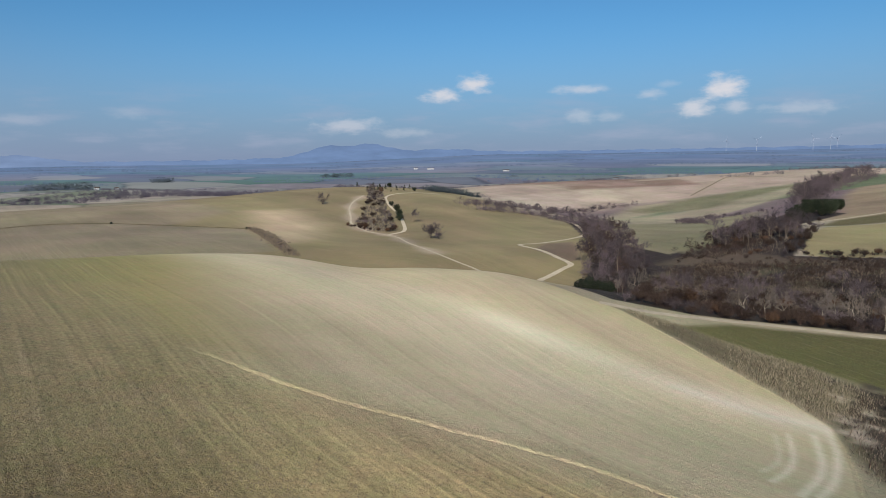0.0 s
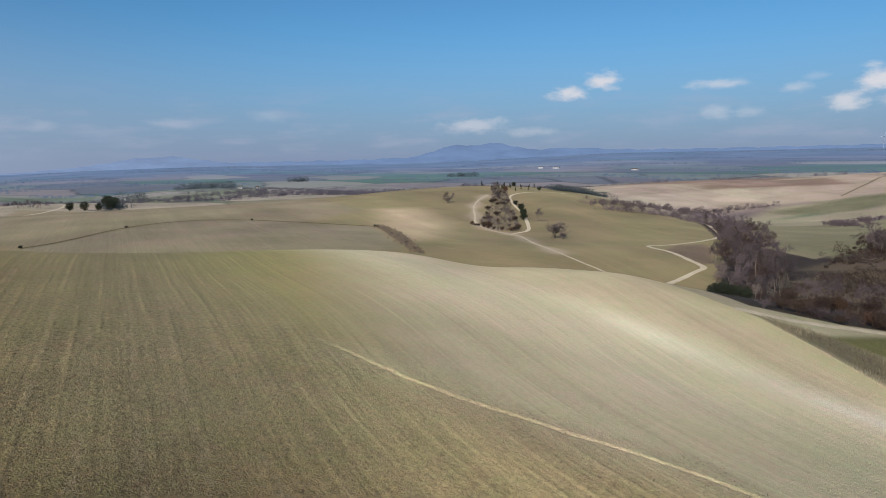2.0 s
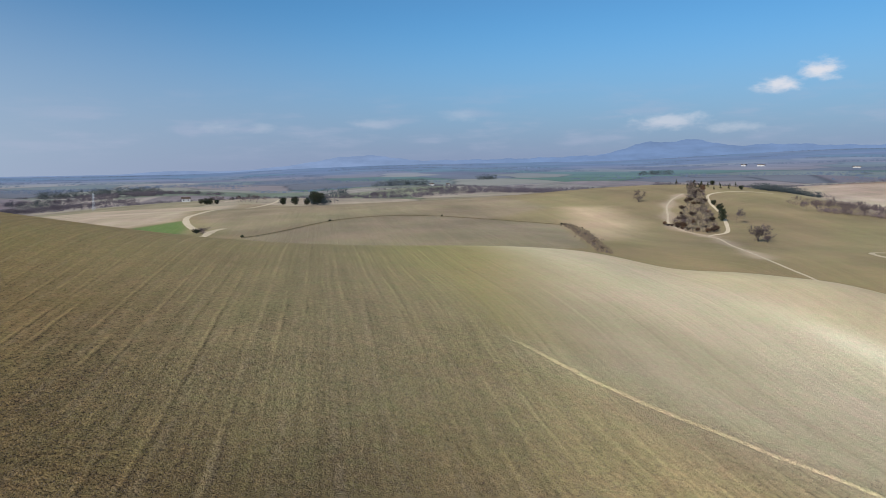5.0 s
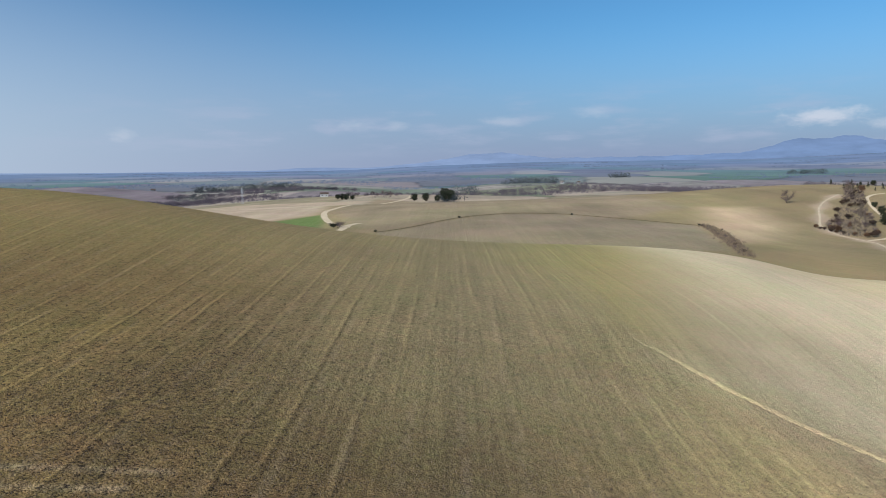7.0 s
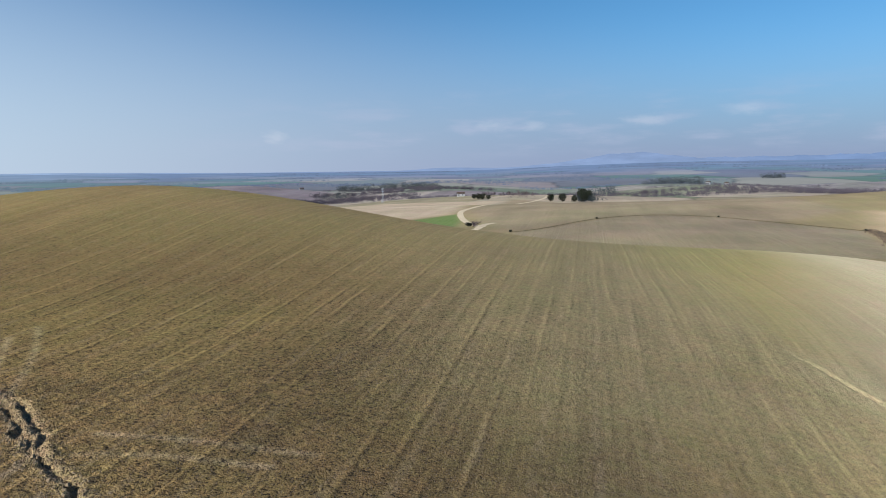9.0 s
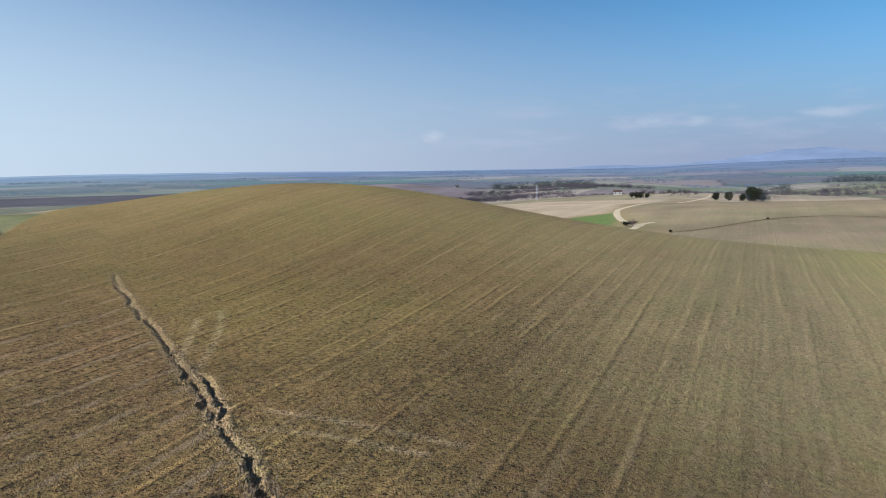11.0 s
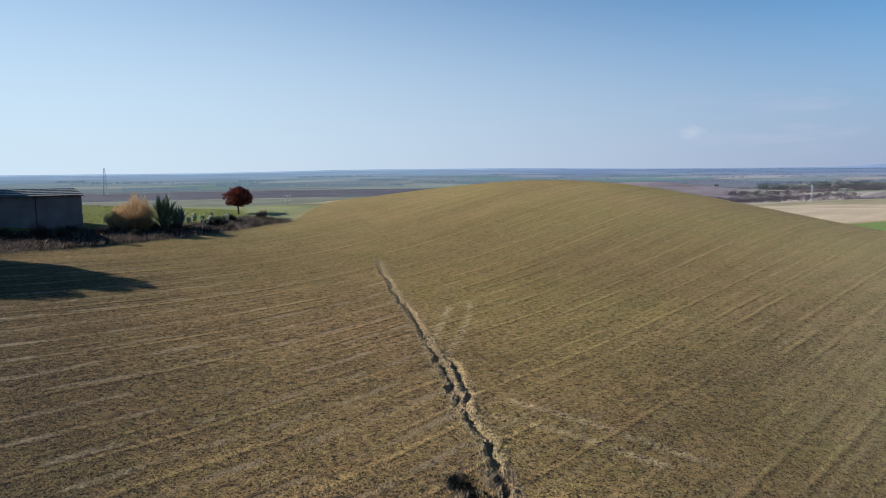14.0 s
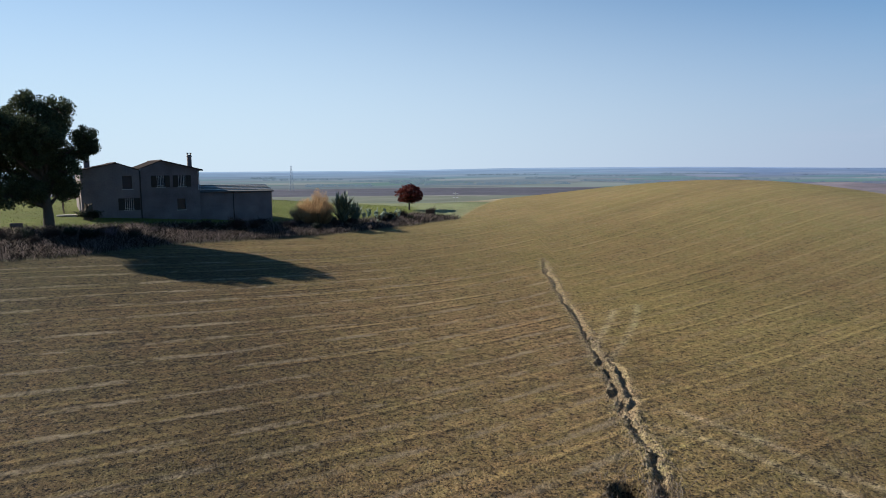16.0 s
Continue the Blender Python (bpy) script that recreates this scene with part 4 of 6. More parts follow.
def sheet(name, x, y, z, tint, crop, mat, rough=None):
    n, m = x.shape
    me = bpy.data.meshes.new(name)
    me.vertices.add(n * m)
    me.vertices.foreach_set("co", np.stack([x, y, z], -1).astype(np.float32).reshape(-1))
    i = np.arange(n * m).reshape(n, m)
    j = np.roll(i, -1, 1)
    quads = np.stack([i[:-1], i[1:], j[1:], j[:-1]], -1).reshape(-1, 4)
    me.loops.add(quads.size)
    me.loops.foreach_set("vertex_index", quads.astype(np.int32).reshape(-1))
    me.polygons.add(len(quads))
    me.polygons.foreach_set("loop_start", np.arange(0, quads.size, 4, dtype=np.int32))
    me.update(calc_edges=True)
    me.polygons.foreach_set("use_smooth", np.ones(len(quads), dtype=bool))
    col = me.attributes.new("tint", "FLOAT_COLOR", "POINT")
    col.data.foreach_set("color", np.concatenate([tint, np.ones((*tint.shape[:2], 1))], -1).astype(np.float32).reshape(-1))
    if crop is not None:
        at = me.attributes.new("crop", "FLOAT", "POINT")
        at.data.foreach_set("value", crop.astype(np.float32).reshape(-1))
        at = me.attributes.new("rough", "FLOAT", "POINT")
        at.data.foreach_set("value", rough.astype(np.float32).reshape(-1))
        ac, al = drill(x, y)
        at = me.attributes.new("rowv", "FLOAT_VECTOR", "POINT")
        at.data.foreach_set("vector", np.stack([ac, al, 0 * al], -1).astype(np.float32).reshape(-1))
    me.materials.append(mat)
    return new(name, me)


def lift(x, y):
    """Beyond a mile the land climbs slowly, most of all in front of the hills."""
    d, a = np.hypot(x, y), np.degrees(np.arctan2(-x, y))
    top = 36 - 9 * smooth(36, 46, a) * smooth(76, 60, a) - 12 * smooth(84, 100, a) + 30 * smooth(46, 26, np.where(a < -60, 180.0, a)) + 45 * smooth(14, -6, np.where(a < -60, 180.0, a))
    return top * smooth(1200, 5400, d) * 1.08


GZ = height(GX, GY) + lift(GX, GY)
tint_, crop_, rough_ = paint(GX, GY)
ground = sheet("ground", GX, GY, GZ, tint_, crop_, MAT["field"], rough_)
tagged(ground, "rolling farmland with olive-tan drilled fields and washed-out pale soil", "ground", kind="structure")

# the plain behind, out to the foot of the hills
far_rings = np.geomspace(1490, 4760, 260)
far_angles = np.radians(np.concatenate([np.arange(-46, 130, 0.3), np.arange(130, 314, 3.0)]))
R_, A_ = np.meshgrid(far_rings, far_angles, indexing="ij")
FX, FY = -np.sin(A_) * R_, np.cos(A_) * R_
who_, border_ = patchwork(FX, FY, 230.0, 0.8)
far_tint = pick(FAR_PALETTE, who_) * (1 - 0.5 * smooth(0.06, 0.0, border_))[..., None]
# haze is mixed into the tints: bluer with distance, paler towards the sun
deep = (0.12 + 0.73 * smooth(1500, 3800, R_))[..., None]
far_tint = far_tint * (1 - deep) + np.array(HAZE_BLUE) * deep
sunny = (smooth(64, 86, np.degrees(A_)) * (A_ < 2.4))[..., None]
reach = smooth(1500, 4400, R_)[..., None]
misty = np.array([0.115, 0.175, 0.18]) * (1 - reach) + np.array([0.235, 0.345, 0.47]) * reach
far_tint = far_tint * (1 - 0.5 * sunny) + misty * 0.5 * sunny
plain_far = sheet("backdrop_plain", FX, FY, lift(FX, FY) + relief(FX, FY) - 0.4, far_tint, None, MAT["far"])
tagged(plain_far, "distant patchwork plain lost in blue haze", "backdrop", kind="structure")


def skyline(a):
    """Height of the far hills over eye level, in degrees, by azimuth."""
    def bump(c, h, wl, wr):
        return h * np.exp(-(np.abs(a - c) / np.where(a > c, wl, wr)) ** 2.6)
    base = 0.06 - 0.16 * smooth(84, 100, a) - 0.16 * smooth(36, 46, a) * smooth(76, 60, a) + 0.56 * smooth(46, 24, a) + 0.46 * smooth(6, -3, a) - 0.9 * smooth(-50, -90, a)
    n1 = 0.03 * np.sin(a * 2.3) + 0.02 * np.sin(a * 5.1 + 1) + 0.012 * np.sin(a * 11.7)
    return base + n1 * smooth(46, 30, a) + 0.35 * np.exp(-((a - 6.5) / 8.0) ** 2) + 0.72 * np.exp(-(np.abs(a - 7.4) / 3.7) ** 4) + bump(5.4, 0.12, 1.0, 0.8) + bump(9.3, 0.07, 0.8, 1.2) \
        + bump(1.6, 0.22, 4, 4) + bump(31.8, 0.62, 3.8, 3.4) + bump(46.0, 0.2, 2.8, 3.0) + bump(37.0, 0.1, 3, 3)


hill_az = np.concatenate([np.arange(-46, 130, 0.15), np.arange(130, 314, 2.0)])
rows_, cols_ = [], []
for share in np.linspace(0, 1, 7):
    e = -1.2 + share * (skyline(hill_az) + 1.2)
    rad = 4720 + 100 * share
    rows_.append(np.stack([-np.sin(np.radians(hill_az)) * rad, np.cos(np.radians(hill_az)) * rad, EYE_Z + np.tan(np.radians(e)) * rad], -1))
HV = np.stack(rows_)
# the hills' blue is haze put into the tint, fainter and paler sunward
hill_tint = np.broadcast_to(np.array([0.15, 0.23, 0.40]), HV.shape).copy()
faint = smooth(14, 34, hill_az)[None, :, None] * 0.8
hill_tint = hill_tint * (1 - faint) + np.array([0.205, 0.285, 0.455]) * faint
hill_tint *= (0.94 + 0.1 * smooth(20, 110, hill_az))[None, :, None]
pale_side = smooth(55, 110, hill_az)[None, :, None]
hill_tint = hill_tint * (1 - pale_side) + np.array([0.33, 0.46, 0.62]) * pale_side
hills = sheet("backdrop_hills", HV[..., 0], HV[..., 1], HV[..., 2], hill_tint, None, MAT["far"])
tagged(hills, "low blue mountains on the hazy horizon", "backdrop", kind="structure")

# ---- tracks and roads ----


def strip(name, pts, width, mat, label, step=2.0, up=0.06, ragged=0.12, category="road"):
    c = curve(pts, step)
    t = np.gradient(c, axis=0)
    t /= np.hypot(t[:, 0], t[:, 1])[:, None]
    nrm = np.stack([-t[:, 1], t[:, 0]], 1)
    g = np.random.default_rng(len(pts) * 7 + int(abs(pts[0][0])))
    cols = []
    for k in (-0.5, -0.2, 0.2, 0.5):
        w_ = width * k * (1 + (g.uniform(-ragged, ragged, len(c)) if abs(k) > 0.3 else 0))
        p = c + nrm * (w_ if np.ndim(w_) == 0 else w_[:, None])
        cols.append(np.column_stack([p, height(p[:, 0], p[:, 1]) + lift(p[:, 0], p[:, 1]) + up + (0.03 if abs(k) < 0.3 else -0.02)]))
    v = np.concatenate(cols)
    n = len(c)
    faces = [(k * n + i, (k + 1) * n + i, (k + 1) * n + i + 1, k * n + i + 1) for k in range(3) for i in range(n - 1)]
    ob = raw_mesh(name, v, faces, mat, smooth=True)
    me = ob.data
    for p in me.polygons:
        if p.normal.z < 0:
            p.flip()
    return tagged(ob, label, category, kind="structure")


for nm, pts, wd, lab in TRACKS:
    strip(nm, pts, wd, MAT["dirt"], lab)
strip("hedge_strip", HILL_HEDGE, 1.3, MAT["verge"], "dark brown hedge line across the tan fields", up=0.3, ragged=0.5, category="verge")
strip("field_verge", VERGE, 1.3, MAT["verge"], "dark grass verge between two drilled fields", up=0.12, ragged=0.4, category="verge")

# ---- plants ----


def prisms(segs, sides=3):
    """Tapered bars from rows (ax, ay, az, bx, by, bz, ra, rb), open at the ends, as vertices and quads."""
    s = np.asarray(segs, float)
    a, b, ra, rb = s[:, :3], s[:, 3:6], s[:, 6], s[:, 7]
    d = b - a
    d /= np.maximum(np.linalg.norm(d, axis=1), 1e-6)[:, None]
    ref = np.where(np.abs(d[:, 2:3]) < 0.9, np.array([[0, 0, 1.0]]), np.array([[1.0, 0, 0]]))
    u = np.cross(d, ref)
    u /= np.linalg.norm(u, axis=1)[:, None]
    v = np.cross(d, u)
    rim = [(math.cos(2 * math.pi * k / sides), math.sin(2 * math.pi * k / sides)) for k in range(sides)]
    lo = np.stack([a + ra[:, None] * (u * c + v * q) for c, q in rim], 1)
    hi = np.stack([b + rb[:, None] * (u * c + v * q) for c, q in rim], 1)
    verts = np.concatenate([lo, hi], 1).reshape(-1, 3)
    base = np.arange(len(s))[:, None] * 2 * sides
    faces = np.concatenate([base + np.array([k, (k + 1) % sides, sides + (k + 1) % sides, sides + k]) for k in range(sides)], 0)
    return verts, faces


def bars(name, segs, mat, parent, sides=3):
    v, f = prisms(segs, sides)
    me = bpy.data.meshes.new(name)
    me.vertices.add(len(v))
    me.vertices.foreach_set("co", v.astype(np.float32).reshape(-1))
    me.loops.add(f.size)
    me.loops.foreach_set("vertex_index", f.astype(np.int32).reshape(-1))
    me.polygons.add(len(f))
    me.polygons.foreach_set("loop_start", np.arange(0, f.size, 4, dtype=np.int32))
    me.update(calc_edges=True)
    me.materials.append(mat)
    ob = new(name, me)
    ob.parent = parent
    return ob


def limbs(rng, height_, spread, levels, kids, start=0.3, thick=0.05, lean=0.1, droop=0.0):
    """Grow a branching plant; gives the stout segments, the twigs, and the twig ends."""
    stout, twigs, tips = [], [], []

    def grow(p, d, length, r, level):
        n = 3 if level == 0 else 2
        for k in range(n):
            q = p + d * (length / n)
            r2 = r * (0.8 if level == 0 else 0.7)
            (stout if level < 2 else twigs).append((*p, *q, r, r2))
            p, r = q, r2
            d = d + rng.normal(0, lean + 0.06 * level, 3) + np.array([0, 0, 0.05 - droop * level])
            d /= np.linalg.norm(d)
            if level < levels and (level > 0 or k >= n * start):
                for _ in range(kids):
                    side = rng.normal(0, 1, 3)
                    side -= d * (side @ d)
                    side /= np.linalg.norm(side)
                    nd = d * rng.uniform(0.35, 0.8) + side * spread * rng.uniform(0.6, 1.1)
                    nd /= np.linalg.norm(nd)
                    grow(p, nd, length * rng.uniform(0.5, 0.72), max(r * 0.55, 0.012), level + 1)
        if level >= levels - 1:
            tips.append(p)

    grow(np.zeros(3), np.array([rng.normal(0, 0.05), rng.normal(0, 0.05), 1.0]), height_ * 0.62, height_ * thick * 0.5, 0)
    return stout, twigs, np.array(tips)


def leaves(rng, centres, each, radius, length, width, hang=0.0, flat=1.0):
    """Separate small leaves around the given centres."""
    c = np.repeat(np.asarray(centres), each, 0)
    n = len(c)
    off = rng.normal(0, 1, (n, 3))
    off *= (radius * rng.uniform(0.3, 1.0, n) ** 0.5 / np.linalg.norm(off, axis=1))[:, None]
    off[:, 2] *= flat
    p = c + off
    d = rng.normal(0, 1, (n, 3)) + np.array([0, 0, -hang])
    d /= np.linalg.norm(d, axis=1)[:, None]
    s = np.cross(d, rng.normal(0, 1, (n, 3)))
    s /= np.linalg.norm(s, axis=1)[:, None]
    L, W = length * rng.uniform(0.6, 1.3, n)[:, None], width * rng.uniform(0.6, 1.3, n)[:, None]
    return np.stack([p - d * L / 2, p + s * W / 2, p + d * L / 2, p - s * W / 2], 1)


def stand(x, y, sink=0.05):
    return (x, y, ground_z(x, y) + float(lift(np.array([x]), np.array([y]))[0]) - sink)


def bare_tree(seed, tall, twig, bark, label, spread=0.75, kids=2, start=0.25):
    rng = np.random.default_rng(seed)
    e = thing("bare_tree", (0, 0, -60), label, "tree")
    stout, twigs, tips = limbs(rng, tall, spread, 4, kids, start=start, thick=0.035)
    extra = []
    for t in tips:
        for _ in range(3):
            d = rng.normal(0, 1, 3) * 0.6 + np.array([0, 0, 0.5])
            extra.append((*t, *(t + d * tall * 0.05), 0.028, 0.012))
    tw = [(*s[:6], max(s[6], 0.032), max(s[7], 0.024)) for s in twigs] + extra
    bars("trunk", stout, bark, e, 5)
    bars("crown", tw, twig, e, 3)
    return e


def shrub(seed, tall, twig, leaf, label, name="shrub", wide=1.0, leafy=6):
    rng = np.random.default_rng(seed)
    e = thing(name, (0, 0, -60), label, "shrub")
    segs, tips = [], []
    for k in range(15):
        a, r = rng.uniform(0, 6.28), rng.uniform(0, 0.45) * tall * wide
        st, tw, tp = limbs(rng, tall * rng.uniform(0.65, 1.05), 0.7, 2, 2, start=0.2, thick=0.02)
        ux, uy = math.cos(a) * r / tall, math.sin(a) * r / tall
        for s in st + tw:
            s = np.array(s)
            s[0:2] += np.array([ux, uy]) * s[2] * 1.6
            s[3:5] += np.array([ux, uy]) * s[5] * 1.6
            segs.append(np.maximum(s, [-99] * 6 + [0.02, 0.014]))
        tips += [t + np.array([ux, uy, 0]) * t[2] * 1.6 for t in tp]
    bars("stem_tangle", segs, twig, e, 3)
    if leaf is not None:
        quads_mesh("foliage", leaves(rng, tips, leafy, tall * 0.13, 0.2, 0.14), leaf, e)
    return e


def leafy_tree(seed, tall, crown_r, leaf, bark, label, name="evergreen_tree", low=0.08, each=34, leaf_size=0.55, clumps=60, squash=0.8):
    rng = np.random.default_rng(seed)
    e = thing(name, (0, 0, -60), label, "tree")
    trunk = [(0, 0, 0, 0.1, 0, tall * 0.45, tall * 0.03, tall * 0.02), (0.1, 0, tall * 0.45, 0, 0.1, tall * 0.85, tall * 0.02, tall * 0.008)]
    cs = []
    mid = tall * (low + 1) / 2
    for k in range(clumps):
        d = rng.normal(0, 1, 3)
        d /= np.linalg.norm(d)
        r = rng.uniform(0.45, 1.0)
        c = np.array([d[0] * crown_r * r, d[1] * crown_r * r, mid + d[2] * (tall * (1 - low) / 2) * r * 0.95])
        cs.append(c)
        trunk.append((0, 0, max(tall * low * 0.6, c[2] - crown_r * 0.8), *c, tall * 0.008, 0.03))
    bars("trunk", trunk, bark, e, 5)
    quads_mesh("crown", leaves(rng, cs, each, crown_r * 0.34, leaf_size, leaf_size * 0.7, flat=squash), leaf, e)
    return e


def conifer(seed, tall, label):
    rng = np.random.default_rng(seed)
    e = thing("conifer", (0, 0, -60), label, "tree")
    seg, cs = [(0, 0, 0, 0, 0, tall * 0.95, tall * 0.025, 0.03)], []
    for k in range(40):
        h = rng.uniform(0.16, 0.98)
        r = tall * 0.24 * (1.05 - h) ** 0.8 * rng.uniform(0.5, 1.1)
        a = rng.uniform(0, 6.28)
        cs.append((math.cos(a) * r, math.sin(a) * r, h * tall))
        seg.append((0, 0, h * tall, *cs[-1], 0.04, 0.02))
    bars("trunk", seg, MAT["bark_dark"], e, 5)
    quads_mesh("crown", leaves(rng, cs, 22, tall * 0.075, 0.36, 0.22, flat=0.6), MAT["leaf_dark"], e)
    return e


def scatter(poly, n, seed, gap):
    rng = np.random.default_rng(seed)
    p = np.asarray(poly, float)
    lo, hi = p.min(0), p.max(0)
    got = []
    for _ in range(n * 30):
        if len(got) >= n:
            break
        q = rng.uniform(lo, hi)
        if inside(np.array([q[0]]), np.array([q[1]]), poly, 0.01)[0] > 0.5 and all(np.hypot(*(q - g)) > gap for g in got):
            got.append(q)
    return got, rng


def along(pts, n, seed, wide):
    rng = np.random.default_rng(seed)
    c = curve(pts, 1.0)
    return [c[int(k)] + rng.normal(0, wide, 2) for k in np.linspace(0, len(c) - 1, n)], rng


def plant(models, places, rng, small=0.75, big=1.2, group="", sink=0.1):
    for q in places:
        m = models[int(rng.integers(len(models)))]
        s = rng.uniform(small, big)
        ob = copy_thing(m, Matrix.Identity(4))
        ob.matrix_basis = pose(*stand(q[0], q[1], sink), 0, 0, rng.uniform(0, 360)) @ Matrix.Diagonal((s * rng.uniform(0.85, 1.15), s * rng.uniform(0.85, 1.15), s, 1))
        if group:
            ob["group"] = group


def retire(models):
    """The models themselves go; their copies stay."""
    for m in models:
        for o in (*m.children_recursive, m):
            bpy.data.objects.remove(o)


bare = [bare_tree(10 + k, 8.5, MAT["twig"], MAT["bark"], "leafless grey-brown tree standing in the valley thicket") for k in range(4)]
ghost = [bare_tree(20 + k, 6.5, MAT["twig_pale"], MAT["bark_pale"], "pale bare tree rising from the roadside scrub", 0.6) for k in range(3)]
wine = [bare_tree(30 + k, 7.5, MAT["twig_red"], MAT["bark"], "leafless reddish tree on the scrubby slope") for k in range(2)]
brush = [shrub(40 + k, 2.6, MAT["twig_red"], MAT["leaf_brown"], "tangled brown winter shrub with withered leaves") for k in range(3)]
brush_grey = [shrub(50 + k, 2.8, MAT["twig"], None, "leafless grey-purple shrub with dense thin twigs", leafy=0) for k in range(2)]
brush_rust = [shrub(60 + k, 2.6, MAT["twig_red"], MAT["leaf_rust"], "rust-coloured shrub with withered leaves") for k in range(2)]
brush_green = [shrub(70 + k, 2.4, MAT["twig"], MAT["leaf_dark"], "dark evergreen shrub with a dense rounded form", leafy=14) for k in range(2)]
ever = [leafy_tree(80 + k, 8.0, 3.4, MAT["leaf_dark"], MAT["bark_dark"], "dark green evergreen tree with a dense crown") for k in range(3)]
pines = [conifer(90 + k, 6.0, "small dark conifer on the hilltop") for k in range(2)]

# the valley below the field
places, g = scatter(THICKET, 84, 1, 3.2)
plant(bare + wine[:1], places, g, 0.35, 0.8, "thicket trees")
places, g = scatter(THICKET, 16, 2, 2.0)
plant(brush_grey + brush[:1], places, g, 0.7, 1.3, "thicket shrubs")
places, g = along([(28, 157), (33, 149), (38, 146)], 4, 3, 1.5)
plant(brush_green, places, g, 0.9, 1.5, "thicket shrubs")
places, g = scatter(SCRUB_LOW, 44, 4, 2.4)
plant(brush + brush_grey + brush_grey + brush_rust[:1], places, g, 0.35, 1.15, "valley scrub")
places, g = scatter(SCRUB_LOW, 26, 5, 3.6)
plant(ghost[:1] + bare + bare, places, g, 0.35, 0.7, "valley trees")
places, g = scatter(SCRUB, 22, 55, 4.0)
plant(brush + brush_grey, places, g, 0.25, 0.6, "valley floor bushes")
places, g = along(SCRUB_FRONT, 34, 6, 1.2)
plant(brush + brush_grey + brush_rust[:1], places, g, 0.4, 0.9, "roadside scrub")
plant(ghost, GHOSTS, np.random.default_rng(77), 0.4, 0.75, "pale roadside trees")
places, g = scatter(GULLY_SCRUB, 12, 78, 2.0)
plant(brush + brush_green, places, g, 0.25, 0.55, "corner bushes")
places, g = scatter(RED_SLOPE, 34, 7, 3.6)
plant(brush + brush_rust + brush_grey, places, g, 0.45, 0.95, "slope scrub")
places, g = along([(94, 222), (103, 235), (111, 243), (119, 252)], 24, 8, 3.0)
plant(bare + wine[:1], places, g, 0.5, 0.9, "slope trees")
places, g = along([(166, 314), (176, 322), (186, 338), (192, 356)], 22, 9, 5.0)
plant(ever, places, g, 0.4, 1.0, "dark evergreen wood")
places, g = along([(192, 364), (220, 422), (246, 460), (287, 518), (340, 580), (380, 610)], 60, 10, 7.0)
plant(bare, places, g, 0.9, 1.35, "hillside trees")
places, g = along([(12, 395), (32, 416), (68, 474), (103, 536), (129, 572), (160, 590)], 34, 11, 4.0)
plant(bare, places, g, 0.3, 0.5, "stream-side trees")
places, g = along([(136, 366), (146, 415), (157, 435), (172, 420), (190, 410)], 22, 12, 4.0)
plant(brush_grey, places, g, 0.7, 1.1, "field-side shrubs")
places, g = along([(99, 196), (108, 211), (118, 227), (132, 252), (146, 280), (152, 292)], 34, 56, 2.2)
plant(brush + brush_grey, places, g, 0.4, 0.95, "field-side shrubs")
places, g = along([(104, 198), (112, 191), (130, 184), (160, 176)], 20, 57, 1.6)
plant(brush + brush_rust[:1], places, g, 0.4, 0.8, "field-side shrubs")
# the wooded knoll
places, g = scatter(KNOLL, 46, 13, 3.0)
plant(brush + brush_grey + brush_grey + brush_rust, places, g, 0.45, 1.0, "knoll shrubs")
places, g = scatter(KNOLL, 12, 14, 5.0)
plant(ghost + bare, places, g, 0.5, 0.75, "knoll trees")
places, g = along([(-37, 286), (-31, 276), (-24, 274), (-17, 280)], 13, 60, 1.2)
plant(brush + brush_rust, places, g, 0.4, 0.8, "knoll shrubs")
places, g = scatter(KNOLL_TOP, 20, 15, 3.0)
plant(pines + pines + ever[:1], places, g, 0.3, 0.62, "knoll conifers")
places, g = along([(-18, 310), (-19, 316), (-26, 360)], 4, 16, 0.8)
plant(ever, places, g, 0.32, 0.48, "knoll conifers")
places, g = along([(21, 372), (36, 379), (55, 381), (63, 357), (70, 334)], 30, 58, 4.0)
plant(bare, places, g, 0.35, 0.75, "stream-side trees")
places, g = along([(100, 240), (109, 237), (121, 240)], 15, 59, 3.0)
plant(bare, places, g, 0.6, 0.95, "slope trees")
# lone ones on the slope
for models, q, s in ((bare[2:3], (-59, 357), 0.62), (brush_grey, (-60, 356), 1.2), (bare[1:2], (-13, 307), 0.62),
                     (brush_grey, (-4, 257), 2.1), (bare[:1], (-2, 258), 0.6), (bare[2:3], (-5, 256), 0.55), (brush_grey, (-1, 256), 1.2)):
    plant(models, [q], np.random.default_rng(int(abs(q[0]) * 10)), s, s * 1.02, "lone field trees")
places, g = along(HEDGE, 14, 18, 1.5)
plant(brush_grey + brush[:1], places, g, 0.22, 0.4, "ditch shrubs")
# verge tufts and the bushes by the lane
places, g = along(VERGE, 4, 19, 0.6)
plant(brush_green, places, g, 0.18, 0.4, "verge bushes")
places, g = along([(-187, 191), (-180, 186)], 5, 20, 1.5)
plant(brush_green + brush_grey, places, g, 0.5, 0.9, "lane bushes")
# groves round the farms on the plain
for q, s in GROVE:
    plant(ever, [q], np.random.default_rng(int(abs(q[0])) + 3), s, s * 1.05, "farm grove")
places, g = along(GROVE_LINE, 18, 21, 5.0)
plant(ever[:1] + bare, places, g, 0.5, 0.8, "farm grove")

